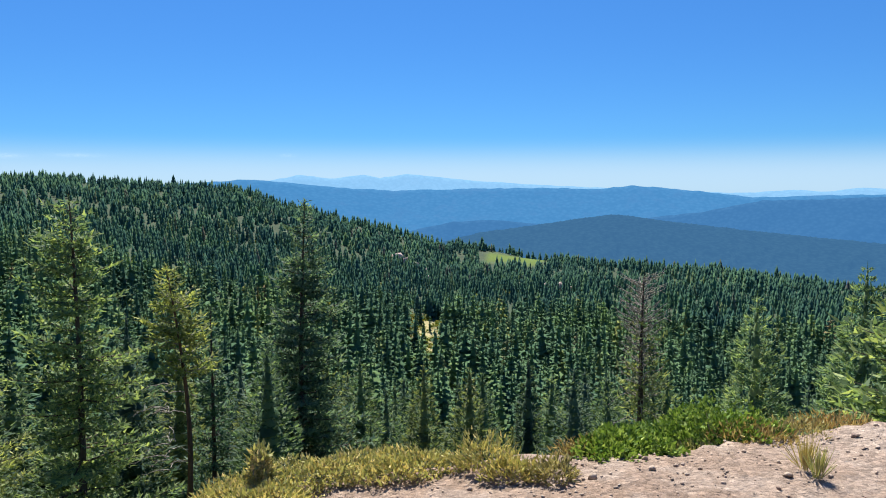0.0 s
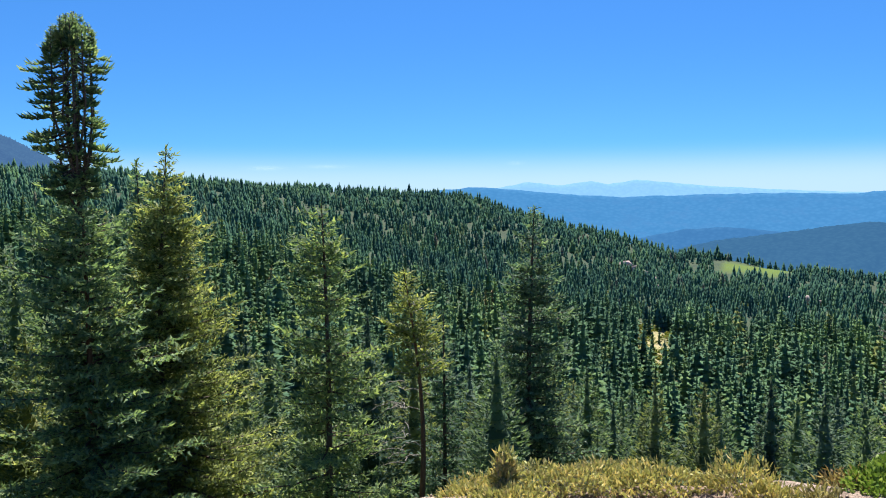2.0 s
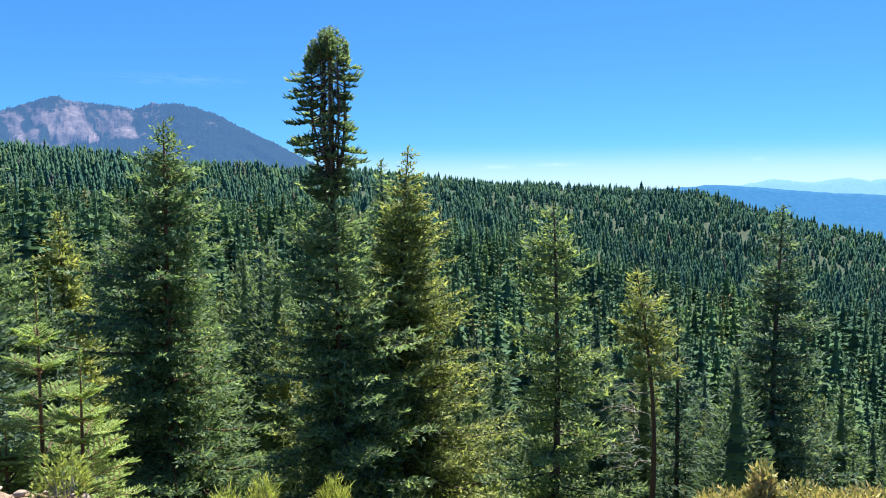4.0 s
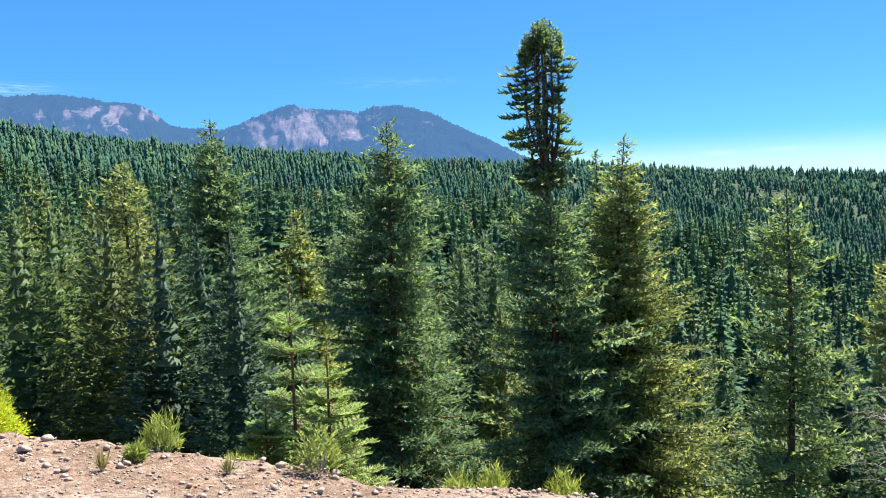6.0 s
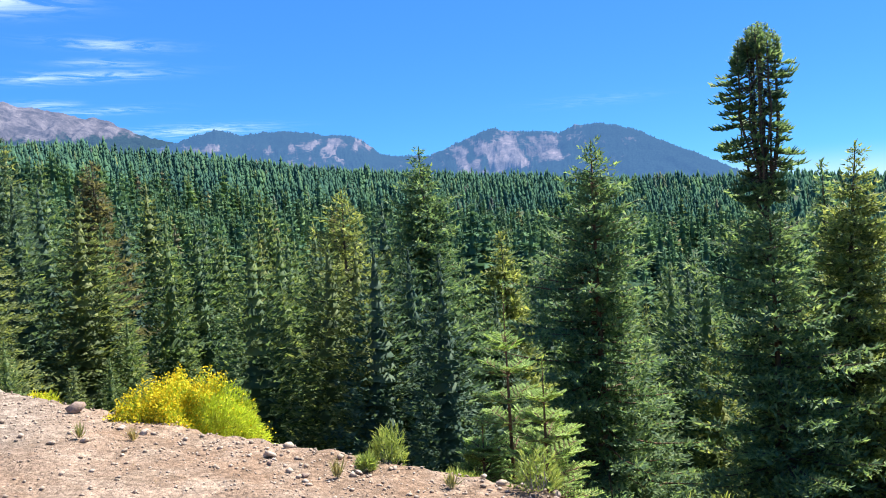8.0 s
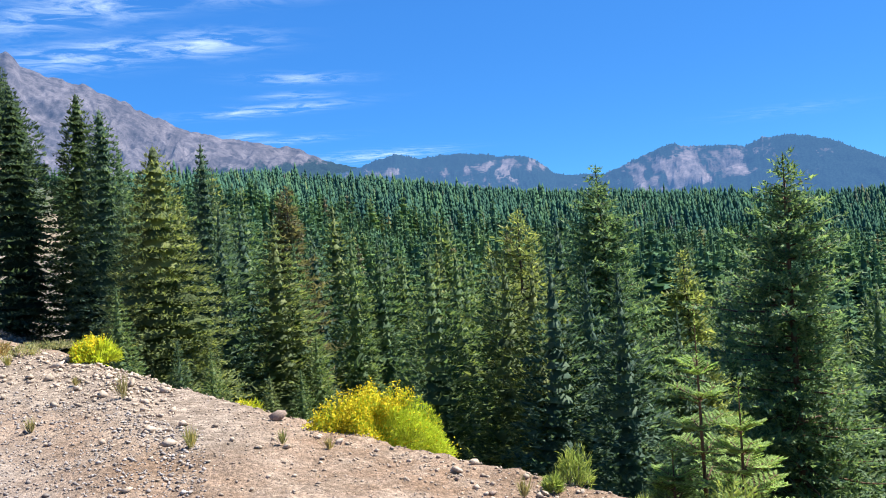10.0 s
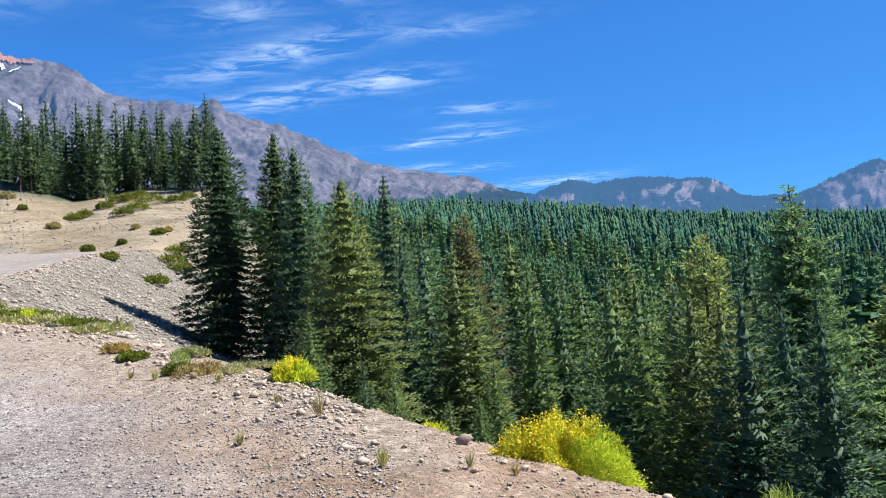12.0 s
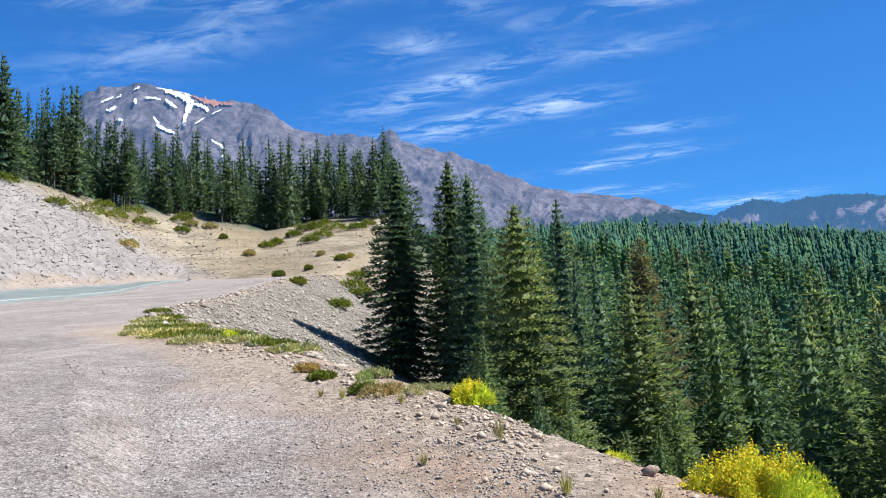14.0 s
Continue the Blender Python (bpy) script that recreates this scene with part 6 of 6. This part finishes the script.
# the mat of green on the bend of the rim
for i, (az, r, w, m_) in enumerate([(121.4, 30, 1.5, SLOPE_GREEN), (120.4, 27.5, 2.0, MAT), (119.2, 26, 2.2, SLOPE_GREEN), (118.0, 27.5, 1.9, MAT), (118.9, 24, 1.3, MAT), (116.8, 25, 1.6, SLOPE_GREEN), (115.4, 23.6, 1.3, MAT), (113.9, 22.5, 1.2, SLOPE_GREEN), (112.4, 20.6, 1.2, MAT), (121.0, 33, 1.4, SLOPE_GREEN), (117.6, 36, 1.2, SLOPE_GREEN), (116.9, 44, 1.2, MAT), (119.8, 30, 1.8, SLOPE_GREEN), (121.6, 36, 1.5, MAT), (121.2, 40, 1.6, SLOPE_GREEN), (121.9, 31.5, 1.6, MAT), (120.6, 33, 1.8, MAT), (121.3, 44, 1.2, SLOPE_GREEN), (122.3, 28.5, 1.4, MAT)]):
    shrub("mat_shrub", az, r, w * 1.15, w, 0.17, 0.12, 0.045, 900, m_, "low green mat shrub on the bend of the rim", 71 + i, 0, 0.45, group="mats on the bend", stems=0)
for i, (az, el, w) in enumerate([(120.5, 1.7, 1.6), (119.8, 0.9, 1.5), (119.0, 1.2, 1.8), (118.3, 0.6, 1.5), (117.6, 0.7, 1.7), (116.8, 0.4, 1.4), (116.1, 0.3, 1.5), (115.3, 0.1, 1.2), (114.6, 0.0, 1.2), (113.1, -0.5, 1.0), (111.9, -0.8, 0.8), (111.2, -2.5, 0.5), (110.3, -3.1, 0.5), (106.5, -3.2, 0.6), (105.7, -4.4, 0.5), (107.3, -4.3, 0.5)]):
    r = hit(az, el)
    if r and r < 45:
        shrub("mat_shrub", az, r, w, w * 0.8, 0.13, 0.07, 0.028, 1100, (SLOPE_GREEN, MAT, RUST)[i % 3], ("green", "yellowish", "rusty")[i % 3] + " low mat shrub spreading along the rim", 171 + i, 0, 0.45, group="mats on the bend", stems=0)
shrub("rabbitbrush", 116.5, 24.4, 0.5, 0.4, 0.24, 0.1, 0.02, 700, RABBIT, "tiny rabbitbrush in bloom among green mats", 89, 420, 0.5, RABBIT, stems=8)
shrub("rabbitbrush", 90.4, 9.5, 0.3, 0.25, 0.16, 0.08, 0.014, 500, RABBIT, "tiny rabbitbrush in bloom behind the rim", 90, 260, 0.5, RABBIT, stems=8)
# green seedlings and weeds on the near rim
for i, (az, r, w, h) in enumerate([(68.3, 6.45, 0.42, 0.30), (45.8, 6.0, 0.4, 0.36), (41.0, 6.0, 0.42, 0.38), (48.4, 6.1, 0.4, 0.3), (63.7, 6.5, 0.6, 0.14), (56.3, 6.3, 0.5, 0.22), (69.8, 6.1, 0.16, 0.10)]):
    shrub("weed", az, r, w * 0.62, w * 0.5, h * 0.9, 0.075, 0.008, int(400 + 900 * w), WEED, "fresh green weedy shrub on the rim", 91 + i, 0, 0.6, group="weeds on the rim", stems=10)


def tuft(az, r, h, seed, material, label):
    g = np.random.default_rng(seed)
    n = 70
    a = g.uniform(0, 6.28, n)
    lean = np.abs(g.normal(0, 0.33, n))
    b = np.stack([np.cos(a), np.sin(a), 0 * a], 1) * (0.12 * h * g.uniform(0, 1, n))[:, None]
    t = b + np.stack([np.cos(a) * np.sin(lean), np.sin(a) * np.sin(lean), np.cos(lean)], 1) * (h * g.uniform(0.5, 1.1, n))[:, None]
    ob = new("grass_tuft", raw_mesh("grass_tuft", *blades(b, t, np.full(n, 0.006), g.normal(0, 1, (n, 3))), material))
    ob.matrix_world = seat(az, r)
    return tagged(ob, label, "grass", "tufts on the turnout")


for i, (az, el, h) in enumerate([(98.1, -8.2, 0.32), (93.9, -12.1, 0.22), (103.4, -9.6, 0.16), (91.4, -8.8, 0.14), (99.9, -5.6, 0.12), (88.0, -12.6, 0.14), (71.8, -17.6, 0.16), (64.0, -19.0, 0.14), (-23.6, -18.8, 0.24), (-24.2, -19.2, 0.2), (110.4, -4.4, 0.18), (108.9, -4.6, 0.22), (101.0, -7.0, 0.14), (104.8, -5.2, 0.2), (84.9, -13.3, 0.12), (53.0, -20.6, 0.14), (38.5, -21.6, 0.18)]):
    r = hit(az, el)
    if r:
        tuft(az, r, h, 130 + i, (DRY, MAT)[i % 2], ("dry straw-coloured", "yellowish")[i % 2] + " grass tuft on the gravel")

# shrubs on the cut slope and the talus: heading, elevation, width in degrees
SLOPE_A = [(130.7, 11.0, 1.4), (127.7, 9.6, 1.2), (125.9, 9.0, 2.0), (124.9, 9.5, 1.1), (124.2, 8.7, 1.6), (123.1, 9.0, 1.6), (122.3, 8.3, 1.3), (123.3, 6.75, 1.2), (119.9, 8.45, 1.2), (119.8, 7.75, 0.9), (119.1, 8.2, 0.7), (119.5, 8.75, 0.8), (117.9, 8.0, 0.8), (117.0, 7.25, 0.4), (114.0, 6.5, 0.9), (115.2, 6.0, 0.7), (113.3, 6.75, 0.8), (112.1, 7.25, 0.9), (111.2, 7.65, 1.2)]
SLOPE_B = [(110.5, 7.8, 1.1), (109.8, 8.05, 0.7), (109.1, 7.55, 1.6), (110.0, 7.1, 1.3), (110.9, 6.8, 1.1), (107.5, 7.6, 1.1), (106.7, 7.8, 0.9), (108.7, 5.4, 0.7), (108.1, 5.55, 0.4), (110.2, 5.8, 0.4), (111.1, 4.8, 0.4), (111.9, 3.8, 0.9), (113.2, 4.4, 0.7), (107.5, 4.0, 1.4), (107.9, 3.3, 1.6), (107.4, 2.7, 1.5), (109.0, 1.9, 1.3)]
for i, (az, el, w) in enumerate(SLOPE_A + SLOPE_B):
    r = hit(az, el, 26)
    if r and r < 200:
        wide = r * radians(w)
        brown = i in (7, 10, 12, 15, 27, 28)
        shrub("slope_shrub", az, r, wide * 1.3, wide * 1.1, wide * 0.30 + 0.3, 0.26, 0.15, 900, DRY if brown else SLOPE_GREEN, ("brownish" if brown else "olive-green") + " low shrub on the bare slope", 200 + i, 0, 0.3, group="shrubs on the slope", stems=0)


# ---------------------------------------------------------------- saplings at the rim
def sapling(az, r, top_el, half, seed, label):
    p = polar(az, r)
    z0 = gz(az, r) - 0.03
    h = EYE + (r - ARM) * math.tan(radians(top_el)) - z0
    g = np.random.default_rng(seed)
    base, tip, wid, nor, wood = [], [], [], [], []
    leader = 0.24 * h
    tiers = np.linspace(0.10 * h, h - leader, 8)
    for k, z in enumerate(tiers):
        u = z / h
        for j in range(5 if k < 7 else 4):
            a = j * 1.257 + k * 0.7 + g.normal(0, 0.15)
            L = half * (1.08 - u) * g.uniform(0.75, 1.15)
            d = np.array([math.cos(a), math.sin(a), 0.16 + 0.55 * u ** 2])
            p0 = np.array([0, 0, z + g.normal(0, 0.02)])
            wood.append(tube([p0, p0 + d * L], [0.010, 0.003], 3))
            side = np.array([-d[1], d[0], 0])
            for s in np.arange(0.14, 1.0, 0.15):
                for sg in (-1, 1):
                    c = p0 + d * L * s
                    l = 0.30 * L * (1.15 - s) + 0.05
                    e = c + (d * 0.7 + side * sg * 0.9 + [0, 0, g.normal(0.05, 0.12)]) * l
                    # needles stand close along every twig
                    for q in np.linspace(0.1, 1, 7):
                        m_ = c + (e - c) * q
                        for s2 in (-1, 1):
                            base.append(m_)
                            w_ = (e - c) / (np.linalg.norm(e - c) + 1e-9)
                            x_ = np.cross(w_, [0, 0, 1]) * s2
                            tip.append(m_ + (w_ * 0.6 + x_ * 0.9 + [0, 0, 0.25]) * 0.042)
                            wid.append(0.014)
                            nor.append(np.array([0, 0, 1.0]) + g.normal(0, 0.3, 3))
                    wood.append(tube([c, e], [0.004, 0.002], 3))
    for z in np.linspace(h - leader * 1.1, h, 26):
        for _ in range(2):
            a = g.uniform(0, 6.28)
            base.append(np.array([0, 0, z]))
            tip.append(np.array([math.cos(a) * 0.028, math.sin(a) * 0.028, z + 0.03]))
            wid.append(0.012)
            nor.append(g.normal(0, 1, 3))
    root = new("fir_sapling")
    root.matrix_world = Matrix.Translation((p.x, p.y, z0)) @ Matrix.Rotation(seed, 4, "Z")
    for key, (v_, f_), m_ in (("stem", tube([[0, 0, -0.1], [0.01, 0, h * 0.5], [0, 0, h]], [0.028, 0.016, 0.003], 6), BARK_RED), ("needles", blades(np.array(base), np.array(tip), np.array(wid), np.array(nor)), FIR_YOUNG), ("twigwork", merge(wood), BARK_RED)):
        ob = new(key, raw_mesh("sapling_" + key, v_, f_, m_))
        ob.parent = root
        if key != "stem":
            tagged(ob, kind="stuff")
    tagged(root, label, "tree", "saplings at the rim")


sapling(59.6, 7.6, -4.7, 0.54, 3, "light green fir sapling with a long leader at the rim")
sapling(57.2, 7.2, -10.2, 0.52, 4, "bushy light green fir sapling at the rim")
sapling(61.6, 7.5, -14.6, 0.5, 5, "small green fir seedling behind the rim")
